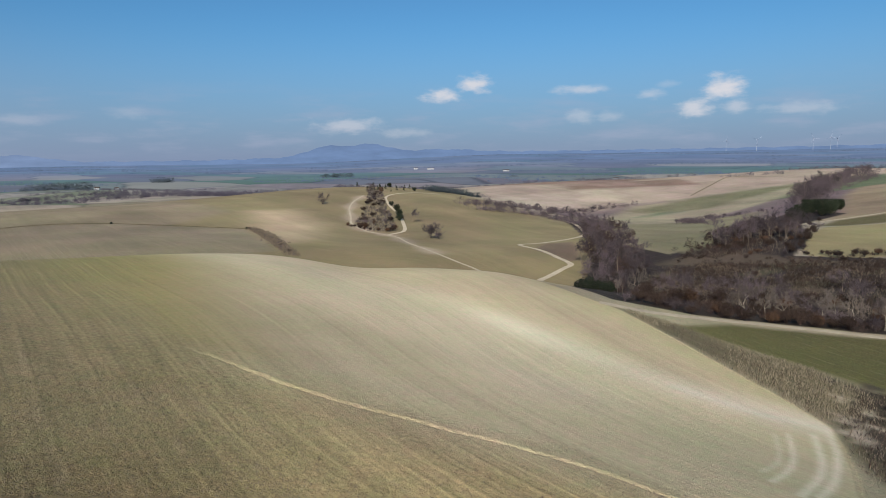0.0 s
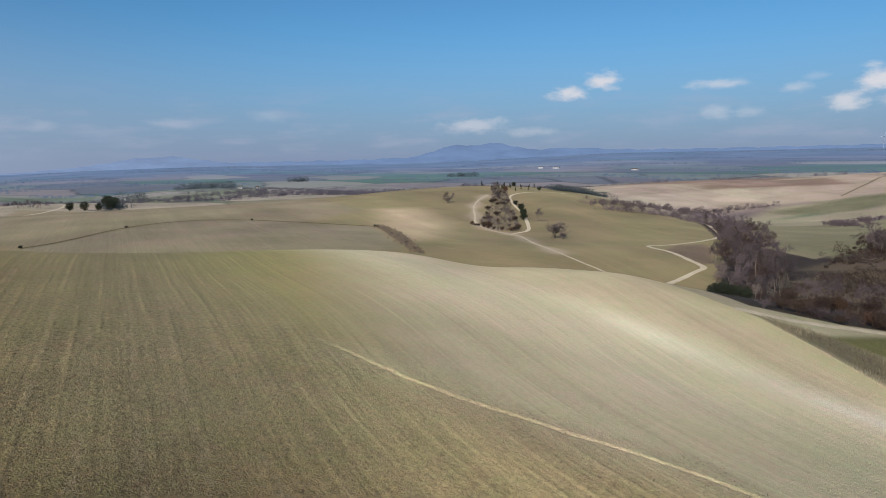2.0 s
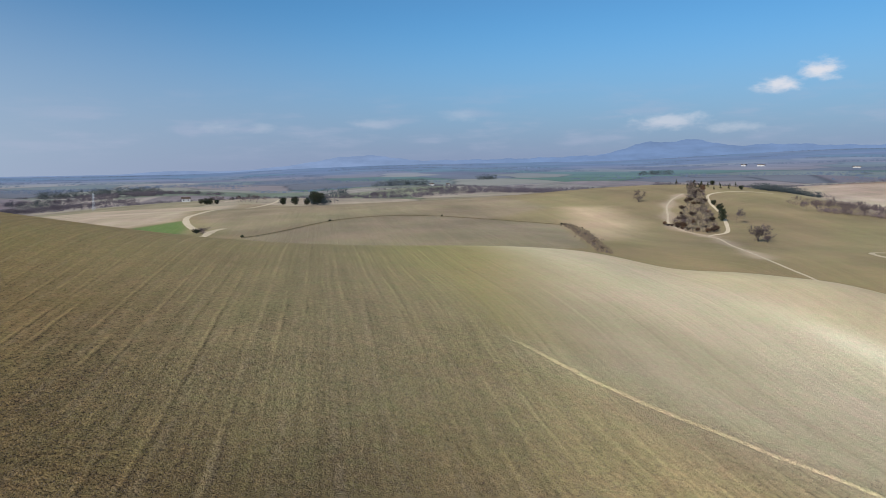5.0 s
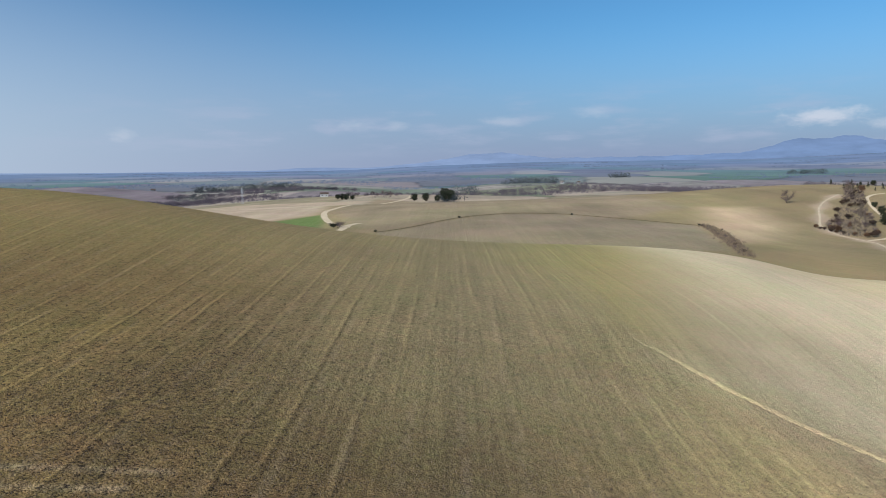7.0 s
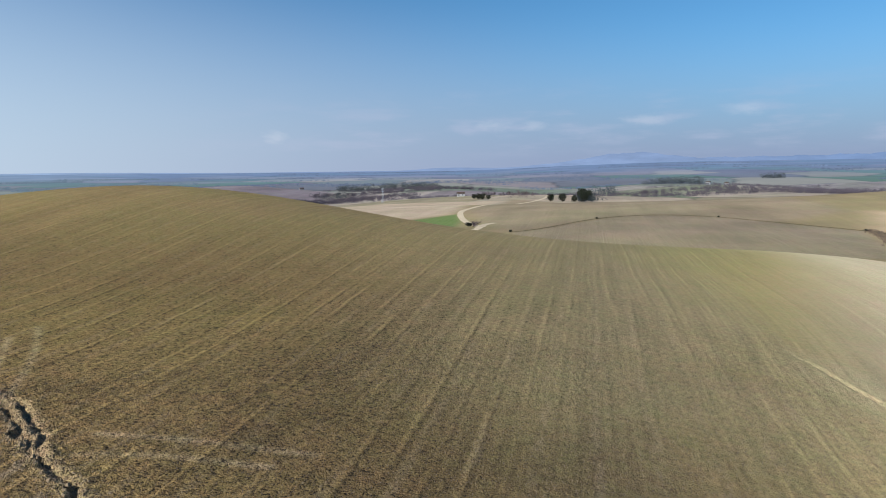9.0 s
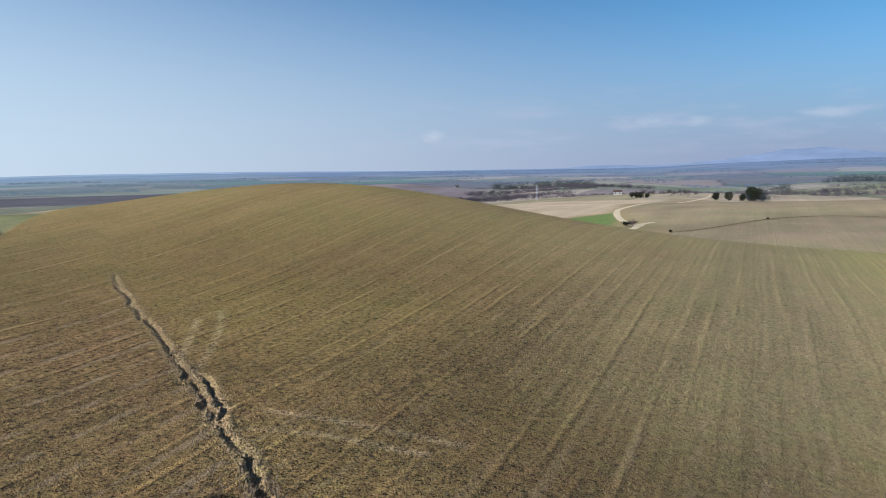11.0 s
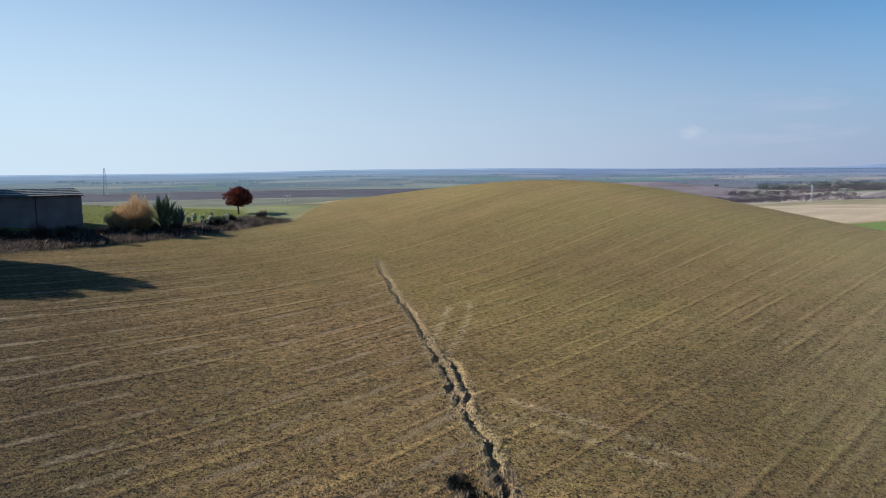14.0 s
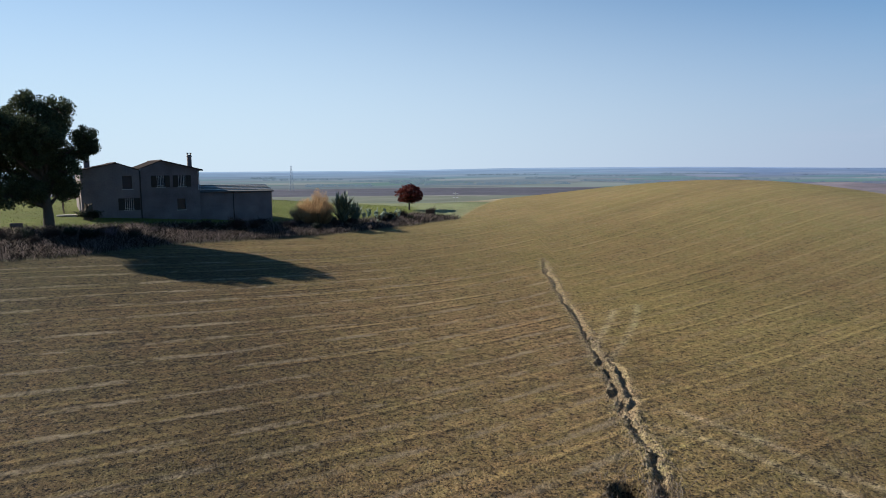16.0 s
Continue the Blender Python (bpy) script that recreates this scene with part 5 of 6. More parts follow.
# the red tree, the great tree by the house
e = thing("red_tree", stand(-97.5, -9.5), "small round tree with dark red leaves on the grassy rim", "tree", size=1.12)
rng = np.random.default_rng(301)
st = [(0, 0, -0.2, 0.03, 0.02, 0.5, 0.13, 0.1), (0.03, 0.02, 0.5, 0.05, 0, 1.1, 0.1, 0.085)]
tw, tips = [], []
for k in range(150):
    # a dome of twig ends, flat below
    a, v = rng.uniform(0, 6.28), rng.uniform(0, 1)
    r = math.sqrt(1 - (2 * v - 1) ** 2) * rng.uniform(0.55, 1.05)
    q = np.array([math.cos(a) * r * 1.7, math.sin(a) * r * 1.7, 2.05 + 1.15 * (1 - 2 * v) * rng.uniform(0.6, 1.08)])
    m1 = np.array([q[0] * 0.45, q[1] * 0.45, 1.0 + (q[2] - 1.0) * 0.55])
    tw += [(0.05, 0, 1.0, *m1, 0.05, 0.03), (*m1, *q, 0.03, 0.012)]
    tips.append(q)
bars("trunk", st, MAT["bark_dark"], e, 7)
bars("branches", tw, MAT["bark_dark"], e, 3)
quads_mesh("crown", leaves(rng, np.array(tips), 42, 0.3, 0.17, 0.12, flat=0.6), MAT["leaf_red"], e)

e = thing("eucalyptus_tree", stand(-60.7, -38.2), "tall dark evergreen tree with billowing crown beside the house", "tree", size=0.95)
rng = np.random.default_rng(302)
BLOBS = [
    (-1.5, 2.2, 8.5, 1.9),
    (-3.5, -2.0, 7.5, 1.9),
    (0.8, 2.2, 9.5, 1.5),
    (-0.5, -2.2, 7.0, 1.6),
    (-4.5, 2.0, 6.0, 1.6),
    (-1.0, 0, 11.3, 1.5),
    (1.3, 0.3, 11.0, 1.5),
    (-3.0, 0.5, 10.0, 1.6),
    (0.1, -0.8, 9.2, 2.0),
    (3.45, 0, 8.5, 1.15),
    (3.0, 0.6, 7.3, 1.1),
    (3.9, 0.2, 7.6, 0.8),
    (-2.2, -0.6, 8.0, 2.0),
    (-4.2, 0.2, 8.2, 1.6),
    (0.6, 0.6, 7.2, 1.9),
]
BLOBS += [
    (-1.4, 0.4, 6.2, 1.9),
    (1.6, -0.4, 5.4, 1.5),
    (-4.4, -0.3, 6.0, 1.6),
    (1.9, 0.2, 3.7, 1.0),
    (-2.4, -0.2, 4.2, 1.5),
    (-4.8, 0.4, 4.0, 1.5),
    (0.3, 0.4, 4.6, 1.4),
    (-1.2, 0.8, 2.9, 1.1),
    (-5.6, 0, 10.2, 1.7),
    (-7.0, -1.5, 10.4, 1.8),
    (-4.6, -2.6, 10.0, 1.7),
    (-2, -3.2, 9.0, 1.7),
    (0.4, -3.0, 8.0, 1.5),
    (-5.5, -3.6, 8.6, 1.8),
    (-7.5, 0.5, 7.6, 1.8),
    (-3.2, -0.8, 3.0, 1.3),
    (1.5, 0.4, 3.4, 1.0),
    (-0.8, -1.2, 3.6, 1.1),
]
seg = [(0, 0, -0.3, 0.1, 0.05, 1.6, 0.55, 0.42), (0.1, 0.05, 1.6, 0.2, -0.1, 3.6, 0.42, 0.36), (0.2, -0.1, 3.6, 0, 0, 6.0, 0.34, 0.26), (0, 0, 6, -0.3, 0.2, 9.5, 0.26, 0.12)]
cs = []
for u, v, h, r in BLOBS:
    # u: across the view from the field, v: behind it
    c = np.array([-0.53 * u - 0.85 * v, 0.85 * u - 0.53 * v, h])
    fork = np.array([0.1, 0, max(1.8, min(6.0, h * 0.5))])
    m1 = fork + (c - fork) * 0.5 + np.array([0, 0, 0.4])
    seg += [(*fork, *m1, 0.2, 0.12), (*m1, *c, 0.12, 0.05)]
    for _ in range(int(46 * r)):
        d = rng.normal(0, 1, 3)
        d /= np.linalg.norm(d)
        q = c + d * r * rng.uniform(0.55, 1.0) * np.array([1, 1, 0.85])
        cs.append(q)
        seg.append((*c, *q, 0.045, 0.015))
bars("trunk", seg[:4], MAT["bark_dark"], e, 10)
bars("branchwork", seg[4:], MAT["bark_dark"], e, 5)
quads_mesh("crown", leaves(rng, cs, 52, 0.40, 0.25, 0.10, hang=0.8), MAT["leaf_euca"], e)

# ---- reeds, straw and other growth nobody could count ----


def brushwood(name, pts, n, wide, tall, mat, label, seed, long_=0.7, thin=0.07, each=60):
    """Tangled twigs in low mounds along a line."""
    g = np.random.default_rng(seed)
    c = curve(pts, 1.0)
    p = c[g.integers(0, len(c), n)] + g.normal(0, wide, (n, 2))
    h = tall * g.uniform(0.4, 1.15, n)
    cs = np.column_stack([p, height(p[:, 0], p[:, 1]) + lift(p[:, 0], p[:, 1]) + h * 0.45])
    q = [leaves(g, cs[i:i + 1], each, h[i] * 0.62, long_, thin, hang=-0.7, flat=0.75) for i in range(n)]
    return tagged(quads_mesh(name, np.concatenate(q), mat), label, "brushwood", kind="stuff")


STREAM = [(12, 395), (32, 416), (68, 474), (103, 536), (129, 572), (160, 590)]
brushwood("stream_brush", STREAM, 260, 3.0, 3.6, MAT["twig"], "purple-grey bare brush along the stream below the tan fields", 81, 1.0, 0.16, 40)
brushwood("belt_brush", [(21, 372), (36, 379), (55, 381), (63, 357), (70, 334)], 170, 3.0, 3.8, MAT["twig"], "purple-grey bare brush in the fold of the valley", 92, 0.9, 0.14, 45)
brushwood("slope_brush", [(136, 366), (146, 415), (157, 435), (172, 420), (190, 410)], 120, 3.0, 2.6, MAT["twig"], "bare grey brush between two sloping fields", 82, 0.9, 0.14, 40)
brushwood("ridge_brush", [(192, 364), (220, 422), (246, 460), (287, 518), (340, 580), (380, 610)], 240, 7.0, 6.5, MAT["twig"], "purple winter wood climbing beside the hill field", 83, 1.3, 0.22, 50)
brushwood("red_brush", [(80, 206), (92, 222), (108, 242), (124, 262), (134, 284)], 150, 5.0, 1.9, MAT["twig_red"], "reddish bare brush on the scrubby slope", 84, 0.9, 0.1, 60)
brushwood("thicket_brush", [(37, 152), (45, 172), (52, 205), (60, 245), (67, 300), (70, 330)], 120, 4.0, 2.4, MAT["twig_red"], "dark tangled twigs filling the valley thicket", 85, 1.0, 0.1, 70)
brushwood("roadside_brush", [(32, 109), (40, 107), (48, 107), (57, 106), (66, 102), (80, 96), (98, 118)], 170, 2.4, 1.9, MAT["twig_red"], "brown tangled brush above the dirt road", 86, 0.6, 0.05, 70)
brushwood("floor_brush", [(48, 160), (62, 178), (80, 186), (98, 188), (112, 184), (100, 170), (80, 160)], 240, 5.0, 1.1, MAT["leaf_brown"], "low dark brushwood scattered on the valley floor", 90, 0.5, 0.12, 40)
brushwood("slope_foot_brush", [(70, 200), (80, 212), (92, 232), (108, 262), (126, 294), (140, 312)], 260, 5.0, 1.7, MAT["leaf_brown"], "dark brown brushwood at the foot of the slope", 91, 0.6, 0.14, 40)
brushwood("dark_copse", [(-8, 474), (4, 482), (14, 487), (25, 486)], 150, 4.0, 4.6, MAT["far_grove"], "low dark evergreen copse behind the crest", 88, 0.8, 0.4, 40)
brushwood("grove_brush", [(-396, 552), (-380, 542), (-366, 520), (-356, 498)], 70, 5.0, 6.0, MAT["far_grove"], "dark evergreen undergrowth of the farm grove", 89, 1.0, 0.5, 45)
brushwood("verge_brush", HEDGE, 90, 1.4, 1.1, MAT["straw_grey"], "grey weeds along the field ditch", 87, 0.5, 0.06, 50)


def blades(name, places, rng, tall, wide, mat, label, lean=0.25, category="grass", z=None):
    p = np.asarray(places, float)
    n = len(p)
    zz = height(p[:, 0], p[:, 1])
    a = rng.uniform(0, 6.28, n)
    h = tall * rng.uniform(0.5, 1.2, n)
    w_ = wide * rng.uniform(0.6, 1.3, n)
    base = np.column_stack([p, zz - 0.03])
    s = np.column_stack([np.cos(a), np.sin(a), 0 * a]) * w_[:, None] / 2
    top = base + np.column_stack([rng.normal(0, lean, n) * h, rng.normal(0, lean, n) * h, h])
    mid = base * 0.45 + top * 0.55 + np.column_stack([0 * a, 0 * a, 0.08 * h])
    ob = quads_mesh(name, np.stack([base - s, base + s, mid + s * 0.9, top, mid - s * 0.9], 1), mat)
    return tagged(ob, label, category, kind="stuff")


def many(poly, n, seed, patchy=0):
    """n random plan places within a polygon; patchy: 1 or -1 thins them out in drifts."""
    rng = np.random.default_rng(seed)
    p = np.asarray(poly, float)
    lo, hi = p.min(0), p.max(0)
    q = rng.uniform(lo, hi, (n * 4, 2))
    keep = inside(q[:, 0], q[:, 1], poly, 1.0) > rng.uniform(0.1, 0.9, len(q))
    if patchy:
        drift = np.sin(q[:, 0] * 0.31 + 2 * np.sin(q[:, 1] * 0.17)) + np.sin(q[:, 1] * 0.23 + q[:, 0] * 0.12)
        keep &= drift * patchy > rng.normal(-0.5, 0.35, len(q))
    return q[keep][:n], rng


q, g = many(REEDS, 6000, 31, 1)
blades("reeds", q, g, 0.4, 0.035, MAT["reed"], "dense pale dry reeds below the field edge", 0.3, "reeds")
q, g = many(REEDS, 350, 32)
blades("reed_scrub", q, g, 0.5, 0.05, MAT["leaf_brown"], "brown withered growth among the reeds", 0.5, "scrub")
q, g = many(MEADOW, 3500, 33)
blades("meadow_grass", q, g, 0.14, 0.08, MAT["leaf_green"], "short green winter meadow grass", 0.6, "grass")
q, g = many(SCRUB, 6500, 34, -1)
blades("valley_straw", q, g, 0.9, 0.05, MAT["straw_grey"], "straw-coloured rough grass on the valley floor", 0.4, "grass")
q, g = many(SCRUB, 15000, 35, 1)
blades("valley_bracken", q, g, 1.0, 0.07, MAT["leaf_brown"], "dark brown bracken on the valley floor", 0.6, "bracken")
q, g = many(GULLY_SCRUB, 2500, 36)
blades("gully_scrub", q, g, 0.5, 0.05, MAT["leaf_brown"], "tangled brown scrub at the corner of the field", 0.6, "scrub")
q, g = many(GULLY_SCRUB, 3000, 37)
blades("gully_straw", q, g, 0.4, 0.04, MAT["straw_grey"], "pale straw at the corner of the field", 0.4, "grass")
q, g = many(RED_SLOPE, 3000, 38)
blades("slope_straw", q, g, 0.9, 0.06, MAT["straw_grey"], "dry straw on the scrubby slope", 0.5, "grass")
q, g = many(BANK, 24000, 39)
blades("bank_grass", q, g, 0.5, 0.03, MAT["bank_straw"], "long dry grass on the bank below the house", 0.8, "grass")
q, g = many(STRAW_PATCH, 1300, 44, 1)
blades("straw_patch", q, g, 0.4, 0.08, MAT["straw_grey"], "pale straw patch on the valley floor", 0.4, "grass")
q, g = many(DITCH, 5000, 45)
blades("ditch_grass", q, g, 0.7, 0.10, MAT["straw_grey"], "dry grey grass along the field ditch", 0.5, "grass")
q, g = many(KNOLL, 5000, 43)
blades("knoll_bramble", q, g, 0.8, 0.12, MAT["twig_pale"], "brown bramble filling the wooded knoll", 0.6, "bramble")
q, g = many(BANK, 26000, 40)
blades("bank_bramble", q, g, 0.5, 0.045, MAT["leaf_brown"], "dark bramble on the bank below the house", 0.6, "bramble")
q, g = many(YARD, 16000, 41)
blades("yard_grass", q, g, 0.14, 0.05, MAT["yard_leaf"], "short green grass around the house", 0.7, "grass")

# ---- the farmhouse on its grassy rim ----
# local x runs along the front, y into the house, z up
FRONT = pose(-69.9, -34.3, ground_z(-69.9, -34.3) - 0.3, 0, 0, 123.0)
HOUSE_FLOOR = -0.05


def wall_with_holes(name, x0, x1, z_eave0, z_eave1, apex, holes, thick, mat, parent):
    """A gable wall cut into bays round its windows; apex: (x, z)."""
    bm = bmesh.new()
    xs = sorted({x0, x1, apex[0], *[h[0] for h in holes], *[h[1] for h in holes]})

    def top(x):
        if x <= apex[0]:
            return z_eave0 + (apex[1] - z_eave0) * (x - x0) / (apex[0] - x0)
        return apex[1] + (z_eave1 - apex[1]) * (x - apex[0]) / (x1 - apex[0])

    def slab(a, b, lo, hi_a, hi_b):
        v = [bm.verts.new(p) for p in ((a, 0, lo), (b, 0, lo), (b, 0, hi_b), (a, 0, hi_a), (a, thick, lo), (b, thick, lo), (b, thick, hi_b), (a, thick, hi_a))]
        for f in ((0, 1, 2, 3), (5, 4, 7, 6), (4, 0, 3, 7), (1, 5, 6, 2), (3, 2, 6, 7), (4, 5, 1, 0)):
            bm.faces.new([v[i] for i in f])

    for a, b in zip(xs, xs[1:]):
        cut = sorted([(h[2], h[3]) for h in holes if h[0] <= a + 1e-6 and h[1] >= b - 1e-6])
        lo = -0.8
        for c, d in cut:
            slab(a, b, lo, c, c)
            lo = d
        slab(a, b, lo, top(a), top(b))
    bmesh.ops.recalc_face_normals(bm, faces=bm.faces)
    return part(name, bm, mat, parent)


def window_unit(parent, x0, x1, z0, z1, grille, shutters, open_angle):
    """A window in its reveal: frame, pane, sill, white iron bars, wooden shutters folded back on the wall."""
    # the dark of the room is a near-black board behind the pane
    win = part("window", box(bmesh.new(), x0, x1, 0.34, 0.36, z0, z1), MAT["dark"], parent, "dark window opening")
    bm = bmesh.new()
    for a in ((x0, x0 + 0.06, z0, z1), (x1 - 0.06, x1, z0, z1), (x0, x1, z0, z0 + 0.06), (x0, x1, z1 - 0.06, z1)):
        box(bm, a[0], a[1], 0.2, 0.26, a[2], a[3])
    part("frame", bm, MAT["shutter"], win)
    part("pane", box(bmesh.new(), x0 + 0.06, x1 - 0.06, 0.225, 0.235, z0 + 0.06, z1 - 0.06), MAT["glass"], win)
    part("sill", box(bmesh.new(), x0 - 0.08, x1 + 0.08, -0.08, 0.2, z0 - 0.07, z0, 0.01), MAT["stone"], win)
    if grille:
        bm = bmesh.new()
        k = 5
        for i in range(k):
            x = x0 + 0.08 + (x1 - x0 - 0.16) * i / (k - 1)
            rod(bm, (x, 0.06, z0), (x, 0.06, z1), 0.018, 0.018, 6)
        for zz in (z0 + 0.15, z1 - 0.15):
            rod(bm, (x0, 0.06, zz), (x1, 0.06, zz), 0.014, 0.014, 6)
        part("grille", bm, MAT["iron"], win, "white iron window bars")
    wide = (x1 - x0) * 0.62
    for side in shutters:
        bm = bmesh.new()
        a, b = (x0 - wide, x0) if side < 0 else (x1, x1 + wide)
        box(bm, a, b, -0.06, -0.025, z0 - 0.02, z1 + 0.02, 0.006)
        for i in range(9):
            zz = z0 + 0.06 + i * (z1 - z0 - 0.12) / 9
            box(bm, a + 0.06, b - 0.06, -0.075, -0.05, zz, zz + 0.07)
        part("shutter", bm, MAT["shutter"], win, "dark louvred shutter")


def tiled_slope(parent, x_eave, z_eave, x_ridge, z_ridge, depth, over=0.3):
    """One side of a low gabled roof with rows of clay tiles; the ridge runs into the house."""
    bm = bmesh.new()
    run = Vector((x_ridge - x_eave, 0, z_ridge - z_eave))
    n = Vector((0, 1, 0)).cross(run).normalized()
    if n.z < 0:
        n = -n
    a = Vector((x_eave, 0, z_eave)) - run.normalized() * over
    v = []
    for p in (a, a + run + run.normalized() * over):
        for y in (-over, depth + over):
            for h in (0.0, 0.07):
                v.append(bm.verts.new(p + Vector((0, y, 0)) + n * h))
    for f in ((0, 1, 3, 2), (4, 6, 7, 5), (0, 4, 5, 1), (2, 3, 7, 6), (1, 5, 7, 3), (0, 2, 6, 4)):
        bm.faces.new([v[i] for i in f])
    roof = part("roof", bm, MAT["tile"], parent, "low clay-tiled roof slope")
    bmesh_tiles = bmesh.new()
    k = int((depth + 2 * over) / 0.22)
    for i in range(k):
        y = -over + 0.11 + i * 0.22
        rod(bmesh_tiles, a + n * 0.07 + Vector((0, y, 0)), a + run + run.normalized() * over + n * 0.05 + Vector((0, y, 0)), 0.045, 0.045, 6)
    part("tile_rows", bmesh_tiles, MAT["tile"], roof)
    bmg = bmesh.new()
    g0 = a + n * 0.02
    rod(bmg, g0 + Vector((0, -over, 0)), g0 + Vector((0, depth + over, 0)), 0.07, 0.07, 8)
    part("gutter", bmg, MAT["shutter"], roof, "round dark metal gutter")


house = new("farmhouse")
house.matrix_basis = FRONT
tagged(house, "grey two-storey farmhouse with two low gables and shuttered windows", "house")
L, RR, DEEP = -5.3, 5.9, 9.0
LEFT_HOLES = [(-1.55, -0.65, 3.30, 4.60), (-1.45, -0.55, 1.20, 2.35)]
RIGHT_HOLES = [(1.65, 2.45, 3.45, 4.60), (3.75, 4.55, 3.45, 4.60), (3.6, 4.4, 1.05, 2.2)]
wall_with_holes("wall_left_bay", L, 0.0, 5.15, 5.15, (-2.1, 5.85), LEFT_HOLES, 0.4, MAT["plaster"], house)
wall_with_holes("wall_right_bay", 0.0, RR, 5.2, 5.2, (2.2, 6.1), RIGHT_HOLES, 0.4, MAT["plaster_b"], house)
bm = box(bmesh.new(), L, L + 0.4, 0.4, DEEP, -0.8, 5.15)
part("side_wall", bm, MAT["plaster"], house)
bm = box(bmesh.new(), RR - 0.4, RR, 0.4, DEEP, -0.8, 5.2)
part("side_wall", bm, MAT["plaster_b"], house)
bm = box(bmesh.new(), L + 0.4, RR - 0.4, DEEP - 0.4, DEEP, -0.8, 5.1)
part("rear_wall", bm, MAT["plaster"], house)
part("floor_slab", box(bmesh.new(), L + 0.41, RR - 0.41, 0.41, DEEP - 0.41, 2.7, 2.9), MAT["plaster"], house)
tiled_slope(house, L, 5.15, -2.1, 5.85, DEEP)
tiled_slope(house, 0.02, 5.17, -2.1, 5.87, DEEP, 0.02)
tiled_slope(house, -0.02, 5.22, 2.2, 6.1, DEEP, 0.02)
tiled_slope(house, RR, 5.2, 2.2, 6.1, DEEP)
for ridge_x, ridge_z in ((-2.1, 5.9), (2.2, 6.15)):
    bm = bmesh.new()
    for k in range(24):
        rod(bm, (ridge_x, -0.3 + k * 0.4, ridge_z), (ridge_x, 0.12 + k * 0.4, ridge_z + 0.02), 0.1, 0.09, 8)
    part("ridge_tiles", bm, MAT["tile"], house)
window_unit(house, *LEFT_HOLES[0], False, (), 0)
window_unit(house, *LEFT_HOLES[1], True, (-1, 1), 0)
window_unit(house, *RIGHT_HOLES[0], True, (-1, 1), 0)
window_unit(house, *RIGHT_HOLES[1], True, (-1, 1), 0)
window_unit(house, *RIGHT_HOLES[2], False, (), 0)
for cx, cy, top, wd in ((-4.5, 2.5, 6.25, 0.26), (5.2, 1.2, 6.75, 0.2)):
    bm = box(bmesh.new(), cx - wd, cx + wd, cy - wd, cy + wd, 5.0, top, 0.02)
    ch = part("chimney", bm, MAT["plaster_b"], house, "plastered chimney")
    bm = box(bmesh.new(), cx - wd - 0.06, cx + wd + 0.06, cy - wd - 0.06, cy + wd + 0.06, top - 0.18, top - 0.1)
    box(bm, cx - wd - 0.05, cx + wd + 0.05, cy - wd - 0.05, cy + wd + 0.05, top + 0.16, top + 0.22)
    for sx in (-1, 1):
        for sy in (-1, 1):
            box(bm, cx + sx * wd * 0.8 - 0.04, cx + sx * wd * 0.8 + 0.04, cy + sy * wd * 0.8 - 0.04, cy + sy * wd * 0.8 + 0.04, top, top + 0.16)
    part("chimney_cap", bm, MAT["stone"], ch)
bm = bmesh.new()
rod(bm, (0.12, -0.07, 0.0), (0.12, -0.07, 5.1), 0.05, 0.05, 8)
part("downpipe", bm, MAT["shutter"], house, "dark downpipe between the gables")
bm = bmesh.new()
rod(bm, (RR - 0.1, -0.07, 3.1), (RR - 0.1, -0.07, 5.15), 0.045, 0.045, 8)
part("downpipe", bm, MAT["steel"], house)
# the little porch roof at the near gable end
bm = bmesh.new()
v = [bm.verts.new(p) for p in ((L, 2.0, 2.55), (L - 1.6, 2.0, 2.1), (L - 1.6, 4.6, 2.1), (L, 4.6, 2.55), (L, 2.0, 2.67), (L - 1.6, 2.0, 2.22), (L - 1.6, 4.6, 2.22), (L, 4.6, 2.67))]
for f in ((3, 2, 1, 0), (4, 5, 6, 7), (0, 1, 5, 4), (1, 2, 6, 5), (2, 3, 7, 6), (3, 0, 4, 7)):
    bm.faces.new([v[i] for i in f])
porch = part("porch_roof", bm, MAT["tile"], house, "small lean-to porch roof")
for y in (2.1, 4.5):
    bm = bmesh.new()
    rod(bm, (L - 1.5, y, -0.6), (L - 1.5, y, 2.15), 0.05, 0.05, 8)
    part("post", bm, MAT["wood"], porch)

shed = new("shed")
shed.matrix_basis = FRONT @ pose(5.95, 0.6, 0, 0, 0, -7.0)
tagged(shed, "long low plastered shed with a corrugated sheet roof", "shed")
bm = box(bmesh.new(), 0, 7.6, 0, 0.3, -0.8, 2.75)
part("front_wall", bm, MAT["plaster_b"], shed)
bm = box(bmesh.new(), 7.3, 7.6, 0.3, 5.0, -0.8, 2.75)
part("side_wall", bm, MAT["plaster_b"], shed)
bm = box(bmesh.new(), 0, 7.3, 4.7, 5.0, -0.8, 3.2)
part("rear_wall", bm, MAT["plaster_b"], shed)
bm = bmesh.new()
slab_top = [(-0.2, -0.25, 2.86), (7.8, -0.25, 2.86), (7.8, 5.2, 3.40), (-0.2, 5.2, 3.40)]
vs = [bm.verts.new((x, y, z + h)) for h in (-0.1, 0.0) for x, y, z in slab_top]
for f in ((3, 2, 1, 0), (4, 5, 6, 7), (0, 1, 5, 4), (1, 2, 6, 5), (2, 3, 7, 6), (3, 0, 4, 7)):
    bm.faces.new([vs[i] for i in f])
for i in range(40):
    x = -0.1 + i * 0.2
    rod(bm, (x, -0.2, 2.85), (x, 5.15, 3.39), 0.03, 0.03, 6)
roof_ = part("roof", bm, MAT["sheet"], shed, "grey corrugated sheet roof")
